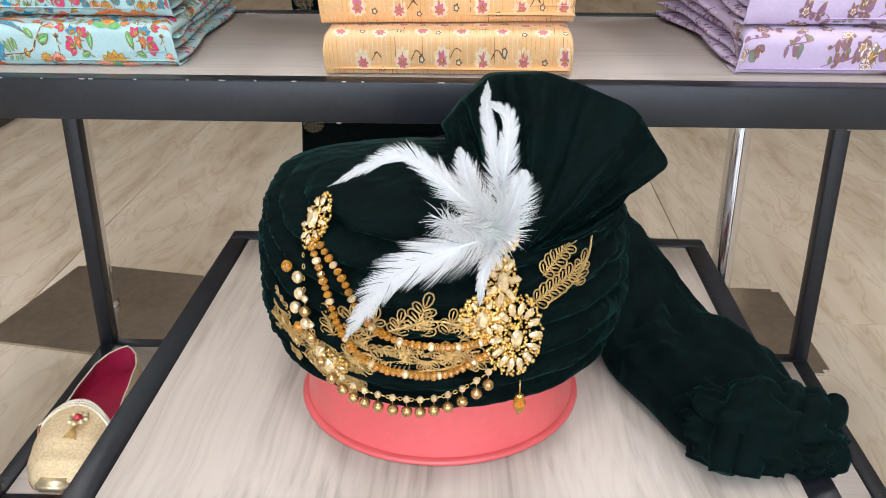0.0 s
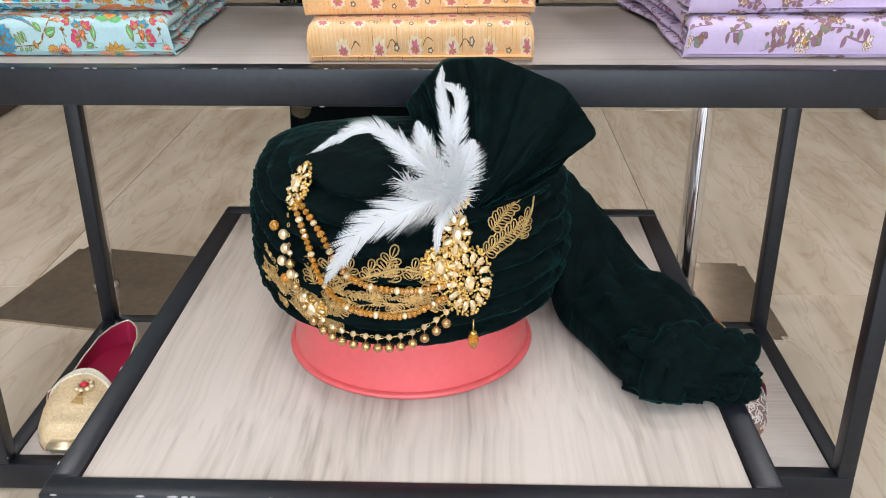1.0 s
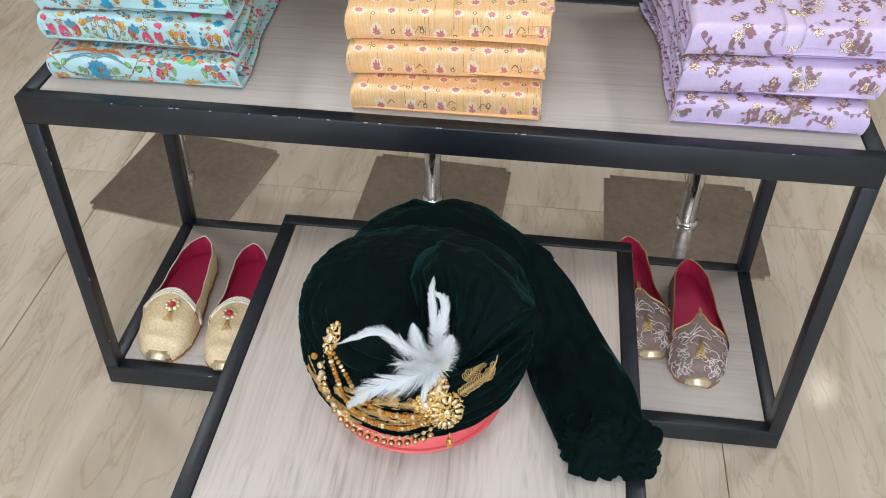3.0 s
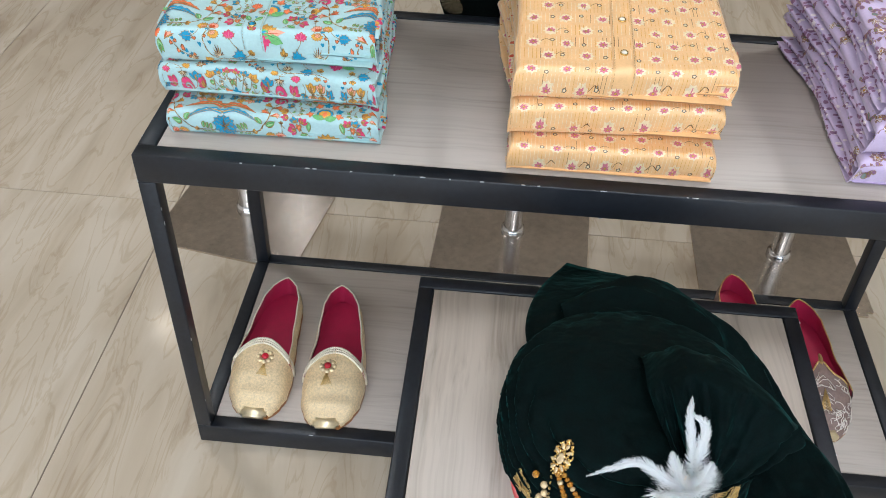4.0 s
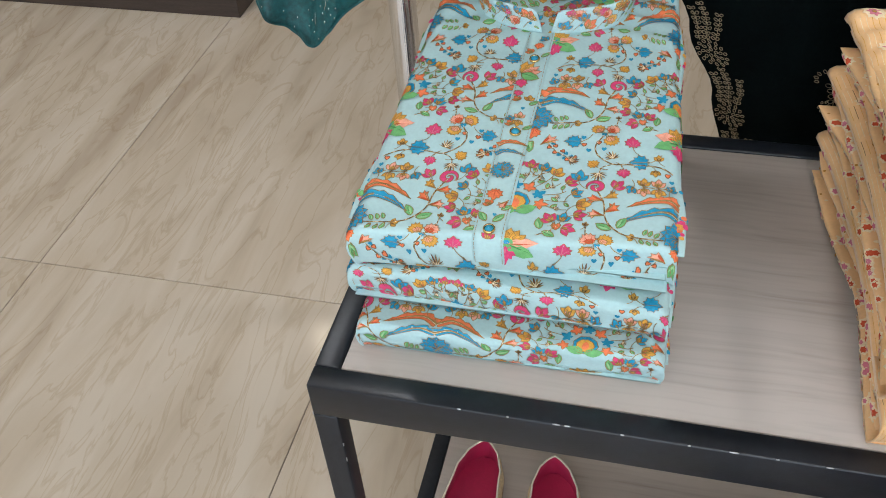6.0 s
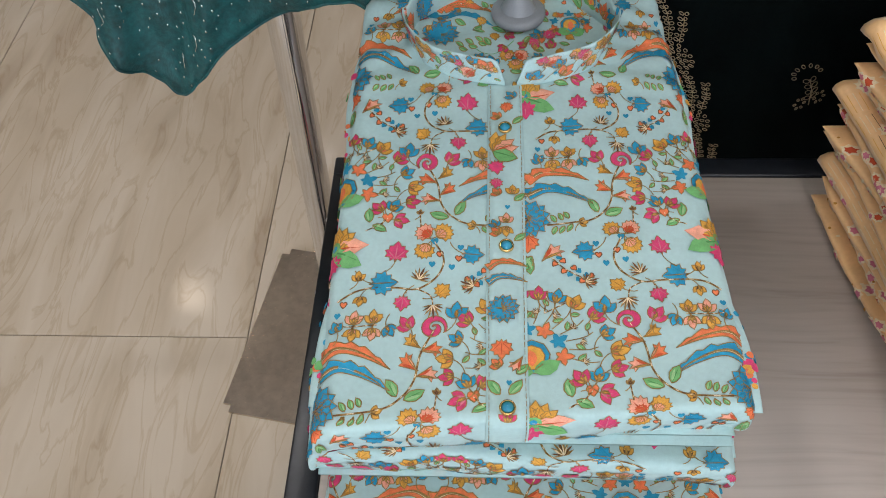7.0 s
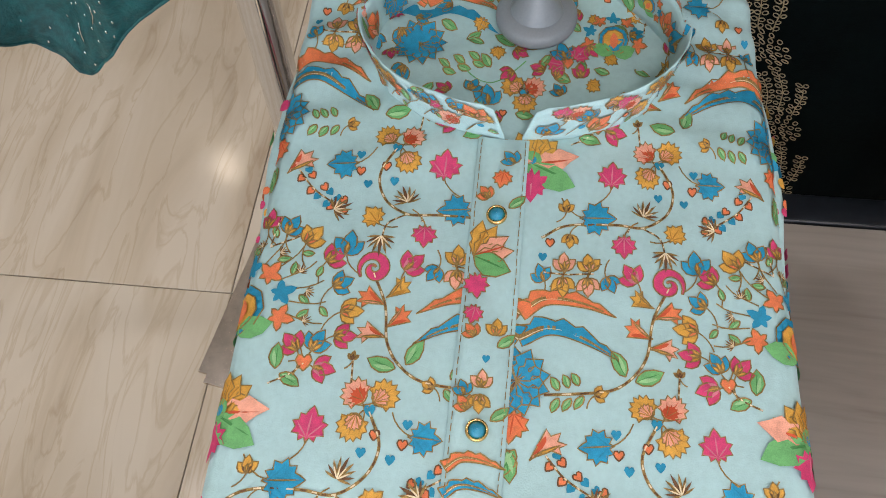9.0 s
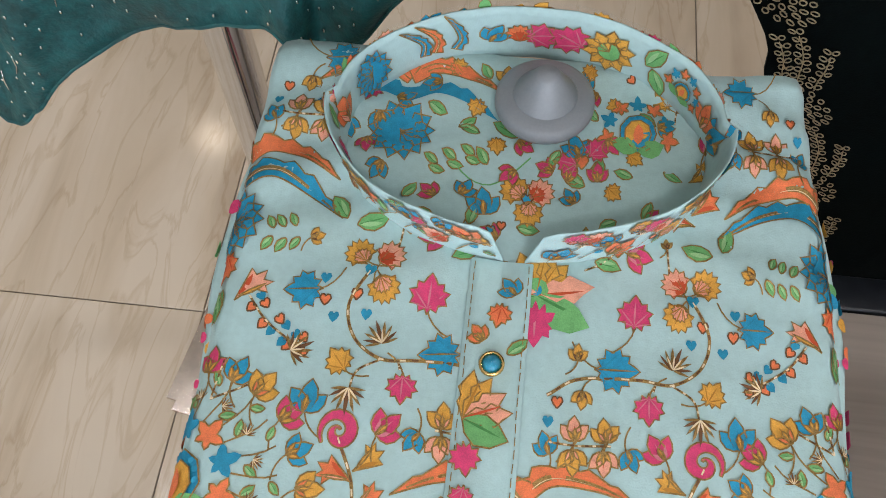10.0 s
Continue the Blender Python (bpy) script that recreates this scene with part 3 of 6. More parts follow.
FLORA2 = [
    (tulip, (GOLD, BROWN), 0.067, 0.007, 0.003, 0), (maple, (PINK,), 0.080, -0.022, 0.0085, 0), (maple, (BLUE,), 0.034, -0.024, 0.0084, 95), (horn, (SALM,), 0.0135, -0.024, 0.0078, -40), (maple, (ORNG,), 0.0, -0.0165, 0.0082, 180), (leaf, (), 0.002, -0.026, 0.013, 160),
    (thistle, (), 0.036, -0.045, 0.0052, -70), (thistle, (), 0.064, -0.038, 0.0055, 20), (maple, (MUST,), 0.051, -0.049, 0.0062, 40), (thistle, (), 0.056, -0.062, 0.0055, 180), (maple, (PINK,), 0.0745, -0.056, 0.0066, 180),
    (maple, (BLUE,), 0.087, -0.043, 0.0095, 90), (tulip, (MUST, BROWN), 0.101, -0.038, 0.0045, 0), (tulip, (MUST, BROWN), 0.099, -0.054, 0.0045, 180), (tulip, (BLUE, NAVY), 0.042, -0.063, 0.0078, 0),
    (tulip, (PINK, ROSE), 0.071, -0.070, 0.007, -40), (tulip, (MUST, SALM), 0.090, -0.0655, 0.0062, 0), (tulip, (SALM, MUST), 0.101, -0.0655, 0.0062, 0), (tulip, (SALM, MUST), 0.0905, -0.0755, 0.0060, 180), (tulip, (MUST, SALM), 0.1015, -0.0755, 0.0060, 180), (tulip, (BLUE, NAVY), 0.081, -0.074, 0.0056, 150), (tulip, (BLUE, NAVY), 0.111, -0.071, 0.0056, -30), (tulip, (BLUE, MUST), 0.083, 0.012, 0.0068, 20), (tulip, (PINK, MUST), 0.093, 0.011, 0.0068, -40),
    (tulip, (PINK, ROSE), 0.079, 0.001, 0.0068, 100), (berry, (ORNG,), 0.087, 0.0035, 0.0033, 0), (leaf, (), 0.098, 0.000, 0.011, -10), (leaf, (), 0.096, -0.002, 0.010, 110),
]
FLORA3 = [
    (tulip, (PINK, MUST), 0.005, -0.053, 0.0062, -6), (tulip, (BLUE, MUST), 0.0155, -0.0555, 0.0064, -22), (tulip, (MUST, ORNG), 0.0255, -0.060, 0.0070, -34), (tulip, (PINK, MUST), 0.0370, -0.0685, 0.0068, -52),
    (tulip, (BLUE, MUST), 0.0420, -0.0805, 0.0064, -66), (tulip, (MUST, ORNG), 0.0475, -0.0925, 0.0070, -80), (tulip, (PINK, MUST), 0.0465, -0.1035, 0.0064, -86),
    (lotus, (), 0.119, -0.018, 0.0125, 0), (peacock, (), 0.119, 0.0255, 0.0105, 0),
]
SIZE = {tulip: 0.76, bloom: 0.82, maple: 0.84, horn: 0.90, leaf: 0.92, thistle: 1.15, lotus: 0.90}
STEMS = [[(0.057, -0.015), (0.051, -0.028), (0.055, -0.040), (0.066, -0.047), (0.080, -0.046), (0.100, -0.047), (0.112, -0.054)],
         [(0.066, -0.047), (0.058, -0.052), (0.056, -0.060)], [(0.064, 0.044), (0.057, 0.030), (0.054, 0.014), (0.047, 0.004), (0.036, -0.002), (0.012, -0.004)],
         [(0.014, -0.028), (0.021, -0.036), (0.030, -0.042), (0.037, -0.045)], [(0.088, -0.070), (0.099, -0.0705), (0.110, -0.070)], [(0.073, -0.050), (0.072, -0.047)], [(0.008, -0.066), (0.010, -0.052)], [(0.008, -0.066), (0.020, -0.060)], [(0.087, 0.003), (0.092, -0.002), (0.100, -0.006)], [(0.067, 0.006), (0.066, -0.004)]]


def flora(pr, x0_, x1_, y0_, y1_, cx, cy, hole=None):
    rnd = random.Random(4)
    for m in range(-2, 3):
        for nrow in range(-3, 4):
            for drop in (0, 1):
                for side in (1, -1):
                    ax, ay = cx + (2 * m + drop) * CELL, cy + nrow * 2 * CELL + drop * CELL

                    def inside(x, y, pad=-0.001):
                        if hole and math.hypot((x - hole[0]) / hole[2], (y - hole[1]) / hole[3]) < 1:
                            return False
                        return x0_ - pad < x < x1_ + pad and y0_ - pad < y < y1_ + pad
                    for kind, args, qx, qy, s, turn in FLORA + FLORA2 + FLORA3:
                        if side < 0 and qx in (0.0, 0.119) and kind is not wing:
                            continue
                        if qx == 0.119 and side < 0:
                            continue
                        x, y = ax + side * qx, ay + qy
                        if inside(x, y):
                            pr.motif(kind(*args), x, y, s * SIZE.get(kind, 1.0) * rnd.uniform(0.95, 1.06), turn + rnd.uniform(-8, 8), side)
                            if kind in (tulip, maple, bloom):
                                th = radians(turn - 90)
                                pr.line([(x + side * s * (0.6 + 0.35 * k) * math.cos(th + 0.13 * k), y + s * (0.6 + 0.35 * k) * math.sin(th + 0.13 * k)) for k in range(5)], 0.0003, GOLD)
                    for k in range(9):
                        t = k / 8
                        for w in (-1, 1):
                            x, y = ax + side * (0.017 + 0.021 * t + 0.0014 * w + 0.0006 * math.sin(5 * k)), ay - 0.030 - 0.014 * t + 0.0023 * w - 0.003 * math.sin(3 * t)
                            if (k + w) % 3 and inside(x, y):
                                pr.motif(berry((ORNG, NAVY)[(k + (w > 0)) % 2]), x, y, 0.0019, 40 * w, side)
                    for k, (bx, by) in enumerate(((0.041, -0.019), (0.0535, -0.024), (0.046, -0.033), (0.042, -0.027), (0.058, -0.031), (0.108, -0.056), (0.111, -0.063))):
                        if inside(ax + side * bx, ay + by):
                            pr.motif(berry((NAVY, ORNG)[k % 2]), ax + side * bx, ay + by, 0.0021, 0, side)
                    for k in range(9):                     # leaves and gold loops that fan out round the large flower
                        th = radians(84 - 11.5 * k)
                        for q, shp, sz in ((0.0255, leaf(), 0.0054), (0.0300, thistle(), 0.0030), (0.0345, leaf(), 0.0050)):
                            bx, by = q * math.cos(th), -0.0935 + q * math.sin(th) * 0.98
                            if (k + (q > 0.03)) % 2 == 0 and inside(ax + side * bx, ay + by):
                                pr.motif(shp, ax + side * bx, ay + by, sz, math.degrees(th) - 90 + (48 if k % 4 < 2 else -48), side)
                    for k in range(7):
                        th = radians(85 - 15 * k)
                        ray = [(ax + side * q * math.cos(th + 0.08 * math.sin(q * 150)), ay - 0.0935 + q * math.sin(th + 0.08 * math.sin(q * 150))) for q in (0.021, 0.025, 0.029, 0.033, 0.037)]
                        if all(inside(x, y, 0.0) for x, y in ray):
                            pr.line(ray, 0.0003, GOLD)
                    for st in STEMS:
                        pts = [(ax + side * p.x, ay + p.y) for p in spline([(a, b, 0) for a, b in st], 6 * len(st))]
                        if all(inside(x, y, 0.0) for x, y in pts):
                            pr.line(pts, 0.0006 if len(st) > 4 else 0.0004, GOLD)
                            for k in range(0, len(pts) - 1, 2):
                                pr.line([pts[k], pts[k + 1]], 0.0003, (CREAM, BROWN)[k // 2 % 2], 0.0003)


def neck_flora(pr, cx, cy):
    """The large motifs of the printed back, seen through the neck opening."""
    mx = cx - 0.049
    for side in (1, -1):
        pr.motif(wing(ORNG)[:1] + [(q[0], BLUSH, "band") for q in wing(ORNG)[1:2]], mx, cy + 0.028, 0.037, 8, side)
        pr.motif(wing(NAVY)[:1], mx, cy + 0.018, 0.037, 4, side)
    pr.motif(daisy()[:14], mx - 0.001, cy + 0.002, 0.0130)
    for k in range(6):
        pr.motif(leaf(), mx + 0.012 + 0.0035 * k, cy - 0.012 + 0.0012 * k, 0.006, 60 if k % 2 else -100)
    for shp, dx, dy, s, t in ((bloom(ORNG), -0.002, 0.013, 0.0055, 60), (bloom(MUST), 0.007, 0.012, 0.0055, -60), (leaf(), -0.003, 0.004, 0.011, 60), (leaf(), 0.003, 0.003, 0.011, -50), (bloom(MUST), -0.002, -0.019, 0.0058, 50), (bloom(SALM), 0.008, -0.019, 0.0058, -50), (bloom(MUST), 0.004, -0.028, 0.0055, 180), (berry(BLUE), 0.003, -0.0225, 0.0024, 0),
                              (maple(PINK), 0.018, 0.016, 0.0055, 40), (tulip(BLUE, BLUE), 0.022, 0.002, 0.006, 20), (maple(PINK), 0.031, 0.002, 0.006, -40), (maple(PINK), 0.019, -0.005, 0.0058, 80), (berry(ORNG), 0.025, -0.004, 0.003, 0), (leaf(), 0.030, -0.012, 0.010, -20), (leaf(), 0.027, -0.014, 0.010, 70),
                              (tulip(BLUE, NAVY), -0.014, -0.026, 0.006, 10), (berry(ORNG), -0.006, -0.034, 0.0018, 0), (berry(BLUE), -0.010, -0.036, 0.0018, 0), (tulip(ORNG, MUST), 0.012, 0.028, 0.0045, 0), (tulip(MUST, ORNG), -0.010, 0.032, 0.0045, 0), (tulip(SALM, MUST), -0.002, 0.033, 0.0045, 0), (leaf(), 0.020, 0.026, 0.008, 30), (leaf(), 0.026, 0.022, 0.008, 100), (peacock(), 0.049, 0.010, 0.0080, 0), (tulip(BLUE, MUST), 0.024, 0.032, 0.0045, 0)):
        pr.motif(shp, cx + dx, cy + dy, s, t)
    rnd, taken = random.Random(6), [(-0.049, 0.003), (-0.03, 0.022), (-0.065, 0.022), (-0.049, 0.028), (0.049, 0.010), (0.003, -0.022), (0.025, -0.002), (0.003, 0.012), (-0.027, -0.010)]
    for k in range(160):
        t, q = rnd.uniform(0, 6.28), math.sqrt(rnd.random()) * 0.92
        dx, dy = 0.070 * q * math.cos(t), 0.045 * q * math.sin(t)
        if all(math.hypot(dx - a, dy - b) > 0.0088 for a, b in taken):
            taken.append((dx, dy))
            pr.motif((leaf(), tulip(PINK, MUST), leaf(), tulip(BLUE, MUST), maple(MUST))[k % 5], cx + dx, cy + dy, (0.0080, 0.0042, 0.0075, 0.0042, 0.0040)[k % 5], rnd.uniform(0, 360))
    pr.line([(cx - 0.03 + 0.003 * k, cy - 0.006 - 0.012 * math.sin(k * 0.3)) for k in range(12)], 0.0003, GREEN)


def sprigs(pr, x0_, x1_, y0_, y1_, seed):
    """The mustard print: pin stripes, pink flowers with a pale halo, small grey rings."""
    rnd = random.Random(seed)
    x = x0_
    while x < x1_:
        y = y0_
        while y < y1_ - 0.022:
            pr.line([(x, y + k * 0.006) for k in range(4)], 0.00022, BROWN if rnd.random() < 0.08 else (MUST if rnd.random() < 0.4 else CREAM), 0.00005)
            y += 0.022
        x += 0.0042
    j = 0
    y = y0_
    while y < y1_:
        x = x0_ + 0.02 + (j % 2) * 0.019
        while x < x1_ - 0.004:
            a, b = x + rnd.uniform(-.002, .002), y + rnd.uniform(-.002, .002)
            pr.motif([(polar(lambda t: 0.85 + 0.15 * math.cos(9 * t), 27), CREAM), (polar(lambda t: 0.5 + 0.12 * math.cos(7 * t), 24), ROSE), (moved(DISC, 0, 0, 0.16), MUST)], a, b, 0.0088, rnd.uniform(0, 90))
            pr.motif([(polar(lambda t: 0.8 + 0.2 * math.cos(5 * t), 15), GREY), (moved(DISC, 0, 0, 0.5), CREAM)], a + 0.018 + rnd.uniform(-.004, .004), b + rnd.uniform(-0.006, 0.006), 0.0028)
            if rnd.random() < 0.6:
                pr.line([(p.x, p.y) for p in spline([(a + 0.008, b + 0.002, 0), (a + 0.013, b + 0.006, 0), (a + 0.018, b + 0.004, 0)], 6)], 0.0003, BROWN)
            x += 0.038
        y += 0.0235
        j += 1


def roses(pr, x0_, x1_, y0_, y1_, seed):
    """The lilac print: mauve leafy trails and large pale flowers."""
    rnd = random.Random(seed)
    for _ in range(int((x1_ - x0_) * (y1_ - y0_) * 1500)):
        x, y, t = rnd.uniform(x0_, x1_), rnd.uniform(y0_, y1_), rnd.uniform(0, 360)
        pts = [(x + 0.020 * k / 5 * math.cos(radians(t)) + 0.004 * math.sin(k), y + 0.020 * k / 5 * math.sin(radians(t))) for k in range(6)]
        pr.line(pts, 0.0005, MAUVE)
        for k in range(1, 6):
            pr.motif([(LEAF, MAUVE)] if rnd.random() < 0.8 else [(LEAF, GREY)], *pts[k], rnd.uniform(0.004, 0.009), t - 90 + rnd.choice((-60, 60)) + rnd.uniform(-20, 20))
        if rnd.random() < 0.7:
            pr.motif([(moved(polar(lambda a: 0.8 + 0.2 * math.cos(6 * a), 24)), MAUVE if rnd.random() < 0.5 else BLUSH), (moved(polar(lambda a: 0.8 + 0.2 * math.cos(5 * a), 20), 0, 0, 0.62), BLUSH), (moved(DISC, 0, 0, 0.2), MUST)], *pts[0], rnd.uniform(0.005, 0.009), t)


M_BUTTON = shader("blue_stone_button", (0.03, 0.27, 0.42), 0.2, vary=0.2, scale=300)
M_PEARL = shader("pearl_button", (0.8, 0.74, 0.62), 0.25, vary=0.1, scale=300)
M_BRASS = shader("gold_metal", (0.78, 0.53, 0.20), 0.26, metal=1.0, vary=0.2, scale=200)
M_CLEAR = shader("clear_plastic_strip", (0.9, 0.95, 0.95), 0.08, vary=0.0, spec=0.6)
M_CLEAR.node_tree.nodes["Principled BSDF"].inputs["Alpha"].default_value = 0.04


def kurta(name, label, group, spec):
    """A folded kurta. spec: centre x, front y, turn, width, length, lower and upper height at the front and their rise towards the back."""
    cx, fy, turn, W, L, zb, zt, kb, kt, skew = spec["at"]
    base, pattern, seed = spec["cloth"], spec["print"], spec["seed"]
    o = thing(name, label, "kurta", group, (cx, fy, zb))
    o.rotation_euler = (0, 0, radians(turn))
    r = 0.010
    h0 = zt - zb
    arc = math.pi * math.sqrt((r * r + h0 * h0 / 4) / 2)
    shirt_top = spec.get("collar", False)

    def place(u, s):
        side = max(0.0, abs(u) - (W / 2 - 0.010))
        uu = u
        drop = 0.0
        if side:
            a = min(side / 0.012, 1.4)
            uu = math.copysign(W / 2 - 0.010 + 0.010 * math.sin(min(a, 1.35) * 1.1), u)
            drop = 0.010 * (1 - math.cos(min(a, 1.4) * 1.1)) + max(0.0, side - 0.017) * 0.9
        uu *= 1 - (0.55 if u > 0 else 0.05) * max(0.0, s - 0.05) * spec["taper"] + (spec.get("flare", 0.0) * max(0.0, s - 0.08) ** 2 if u < 0 else 0.0)
        lead = skew * u * max(0.0, 1 - max(0.0, s) / 0.25)
        wob = 0.0016 * fbm(u * 14 + seed, s * 3.0, seed, 1.0)
        if s >= r:
            rise = min(1.0, (s - r) / 0.05)
            z = h0 + kt * s
            wr = 0.0012 * fbm(u * 40, s * 40, seed) * rise
            if shirt_top:                                        # pulled folds below the shoulders
                near = max(0.0, min(1.0, (s - 0.20) / 0.09))
                wr += near * 0.0015 * math.sin(s * 260 + 60 * abs(u) + 3 * fbm(u * 8, s * 8, 2.0)) * min(1.0, abs(u) / 0.06)
            return Vector((uu + wob * 0.6, s + lead + 0.5 * wob, z + wr - drop))
        phi = math.pi / 2 - (r - s) / arc * math.pi
        phi = max(phi, -math.pi / 2 - 0.3)
        zc = h0 / 2 + (h0 / 2) * math.copysign(abs(math.sin(phi)) ** 0.7, math.sin(phi))
        y = r - r * max(0.0, math.cos(phi)) ** 0.75
        y += 0.017 * max(0.0, 1 - zc / h0) ** 1.3
        bulge = 0.0016 * fbm(u * 22, zc * 50, seed + 3)
        if s < r - arc:
            y, zc = r + 0.017 + (r - arc - s), 0.0004
        return Vector((uu + wob * 0.6, y + lead + bulge + wob, max(zc + kt * r * (zc / h0) - drop * (0.25 + 0.75 * zc / h0), 0.0006)))

    def surface(u, s):
        e = 0.0015
        p = place(u, s)
        n = (place(u + e, s) - place(u - e, s)).cross(place(u, s + e) - place(u, s - e))
        return p, n.normalized() if n.length > 1e-12 else Vector((0, 0, 1))

    us = [(-0.5 + i / 40) * (W + 0.016) for i in range(41)]
    ss = [r - arc - 0.03, r - arc - 0.012] + [r - arc + arc * k / 15 for k in range(16)] + [r + (L - r) * (k / 54) for k in range(1, 55)]
    cover = part("cover", grid_mesh(place, us, ss), base, o)
    sol = cover.modifiers.new("thickness", "SOLIDIFY")
    sol.thickness, sol.offset = 0.0012, -1
    # folded layers inside, seen at the sides
    rnd = random.Random(seed)
    n_l = spec.get("layers", 4)
    for k in range(n_l):
        za, zc = (k + 0.06) / n_l, (k + 0.94) / n_l
        hw, ya, yb = W / 2 + 0.0035 - rnd.uniform(0.0, 0.006), 0.010 + rnd.uniform(0, 0.006), L - rnd.uniform(0.0, 0.014)
        ph = rnd.uniform(0, 9)

        def slab(a, v, za=za, zc=zc, hw=hw, ya=ya, yb=yb, ph=ph):
            y = ya + (yb - ya) * v
            end = min(1.0, min(v, 1 - v) * 22 + 0.12)
            zl, zh = kb * y + za * (h0 + (kt - kb) * y - 0.004), kb * y + zc * (h0 + (kt - kb) * y - 0.004)
            ca, sa = math.cos(a), math.sin(a)
            xx = (1 - (0.55 if ca > 0 else 0.05) * max(0.0, y - 0.05) * spec["taper"] + (spec.get("flare", 0.0) * max(0.0, y - 0.08) ** 2 if ca < 0 else 0.0)) * math.copysign(abs(ca) ** 0.35, ca) * (hw - 0.004 + 0.0030 * math.sin(y * 31 + ph) + 0.004 * fbm(y * 9, ph, k))
            zz = (zl + zh) / 2 + math.copysign(abs(sa) ** 0.55, sa) * (zh - zl) / 2 * end + 0.0012 * math.sin(y * 23 + ph) + 0.0018
            return Vector((xx, y, max(0.0006, zz)))
        part("folded_layer", grid_mesh(slab, [2 * math.pi * i / 40 for i in range(40)], [i / 40 for i in range(41)], closed_u=True), base, o)
        side_pr = Print(lambda a, v, f=slab: (f(a, v) + Vector((math.copysign(0.0009, math.cos(a)), 0, 0)), (f(a, v + .01) - f(a, v - .01)).cross(f(a + .01, v) - f(a - .01, v)).normalized()), 1, False)
        for sgn in (0, math.pi):
            for _ in range(70 if spec.get("halo") else 130):
                a0, v0, col = sgn + rnd.uniform(-1.0, 1.0), rnd.uniform(0.03, 0.97), rnd.choice(spec["blots"])
                size = rnd.uniform(0.5, 1.0)
                if spec.get("halo") and col in (ROSE, BRICK):
                    side_pr.motif([([(0.42 * p[0], 0.024 * p[1]) for p in polar(lambda t: 0.85 + 0.15 * math.cos(7 * t), 21)], CREAM), ([(0.26 * p[0], 0.015 * p[1]) for p in polar(lambda t: 0.8 + 0.2 * math.cos(6 * t), 18)], col)], a0, v0, size)
                else:
                    side_pr.motif([([(0.30 * p[0], 0.016 * p[1]) for p in polar(cup, 10)], col)], a0, v0, size * (0.5 if spec.get("halo") else 1.0))
        side_pr.mesh("layer_print", o, "printed pattern at the fold edges")
    pr = Print(surface, 1)
    pattern(pr, -W / 2 - 0.004, W / 2 + 0.004, r - arc, L - 0.004)
    if shirt_top and spec.get("flora"):
        neck_flora(pr, spec["placket"] + 0.004, spec["neck"] + 0.049)
    pr.mesh("printed_pattern", o, spec["print_label"])
    if shirt_top:
        px = spec["placket"]

        def on(u, s, lift):
            p, n = surface(u, s)
            return p + n * lift
        pw, end = 0.0118, spec["neck"]
        ps = [r - arc * 0.5 + (end - r + arc * 0.5) * k / 60 for k in range(61)]

        def band(a, s):
            e = 0.0 if abs(a) > 0.99 else 1.0
            return on(px + a * pw, s, 0.0007 + 0.0008 * e)
        part("placket", grid_mesh(band, [-1, -0.97, -0.5, 0, 0.5, 0.97, 1], ps), base, o, "button placket with stitched edges")
        seam = bmesh.new()
        for a in (-0.86, 0.86):
            for k in range(0, 60, 1):
                tube(seam, [on(px + a * pw, ps[k], 0.0019), on(px + a * pw, (ps[k] + ps[k + 1]) / 2 + 0.0008, 0.0019)], 0.00022, 4)
        tagged(part("stitching", seam, INKS[GOLD], o, "dashed thread stitching"), kind="stuff")
        ppr = Print(lambda u, s: (on(u, s, 0.0016), surface(u, s)[1]), 1)
        if spec.get("flora"):
            half_lotus = [(moved(PETAL if c != GREEN else LEAF, 0, 0, 1.5, t, 1.0), c) for t, c in ((-8, MUST), (-32, MUST), (-56, SALM), (-80, SALM), (-112, GREEN))] + [(moved(LEAF, 0, 0, 1.3, t, 0.1), c) for t, c in ((-20, OCHRE), (-68, BRICK), (-112, MOSS))] + [(moved(MAPLE, 0.2, -1.1, 0.5, 190), PINK)]
            for shp, dx, yy, sz, tn in ((half_lotus, -0.0085, 0.188, 0.0118, 0), (maple(ORNG), 0.001, 0.226, 0.0045, 170), (tulip(BLUE, NAVY), 0.004, 0.236, 0.0042, 40), (maple(PINK), -0.006, 0.162, 0.0045, 170), (tulip(MUST, ORNG), 0.004, 0.156, 0.0038, 0), (tulip(SALM, MUST), 0.0, 0.134, 0.0040, 0), (tulip(MUST, SALM), 0.0, 0.125, 0.0038, 180), (tulip(BLUE, NAVY), -0.007, 0.130, 0.0036, 20),
                                        (wing(ORNG), -0.0108, 0.099, 0.0225, 16), (wing(BLUE), -0.0108, 0.089, 0.0225, 14), (daisy(), -0.002, 0.071, 0.0092, 0), (maple(ORNG), -0.003, 0.046, 0.0066, 180), (horn(SALM), 0.006, 0.036, 0.0050, 150), (leaf(), -0.004, 0.018, 0.010, 40), (leaf(), 0.001, 0.018, 0.010, -40), (tulip(PINK, MUST), 0.0, 0.004, 0.0044, 0)):
                ppr.motif(shp, px + dx, yy, sz, tn)
            for yy in (0.030, 0.118, 0.148, 0.212):
                ppr.motif(leaf(), px + 0.005, yy, 0.008, -50)
                ppr.motif(tulip(ORNG, MUST), px - 0.006, yy + 0.006, 0.0036, 40)
                ppr.motif(berry(NAVY), px + 0.001, yy - 0.005, 0.0016)
        else:
            pattern(ppr, px - pw * 0.8, px + pw * 0.8, 0.02, end)
        ppr.mesh("placket_print", o, spec["print_label"])
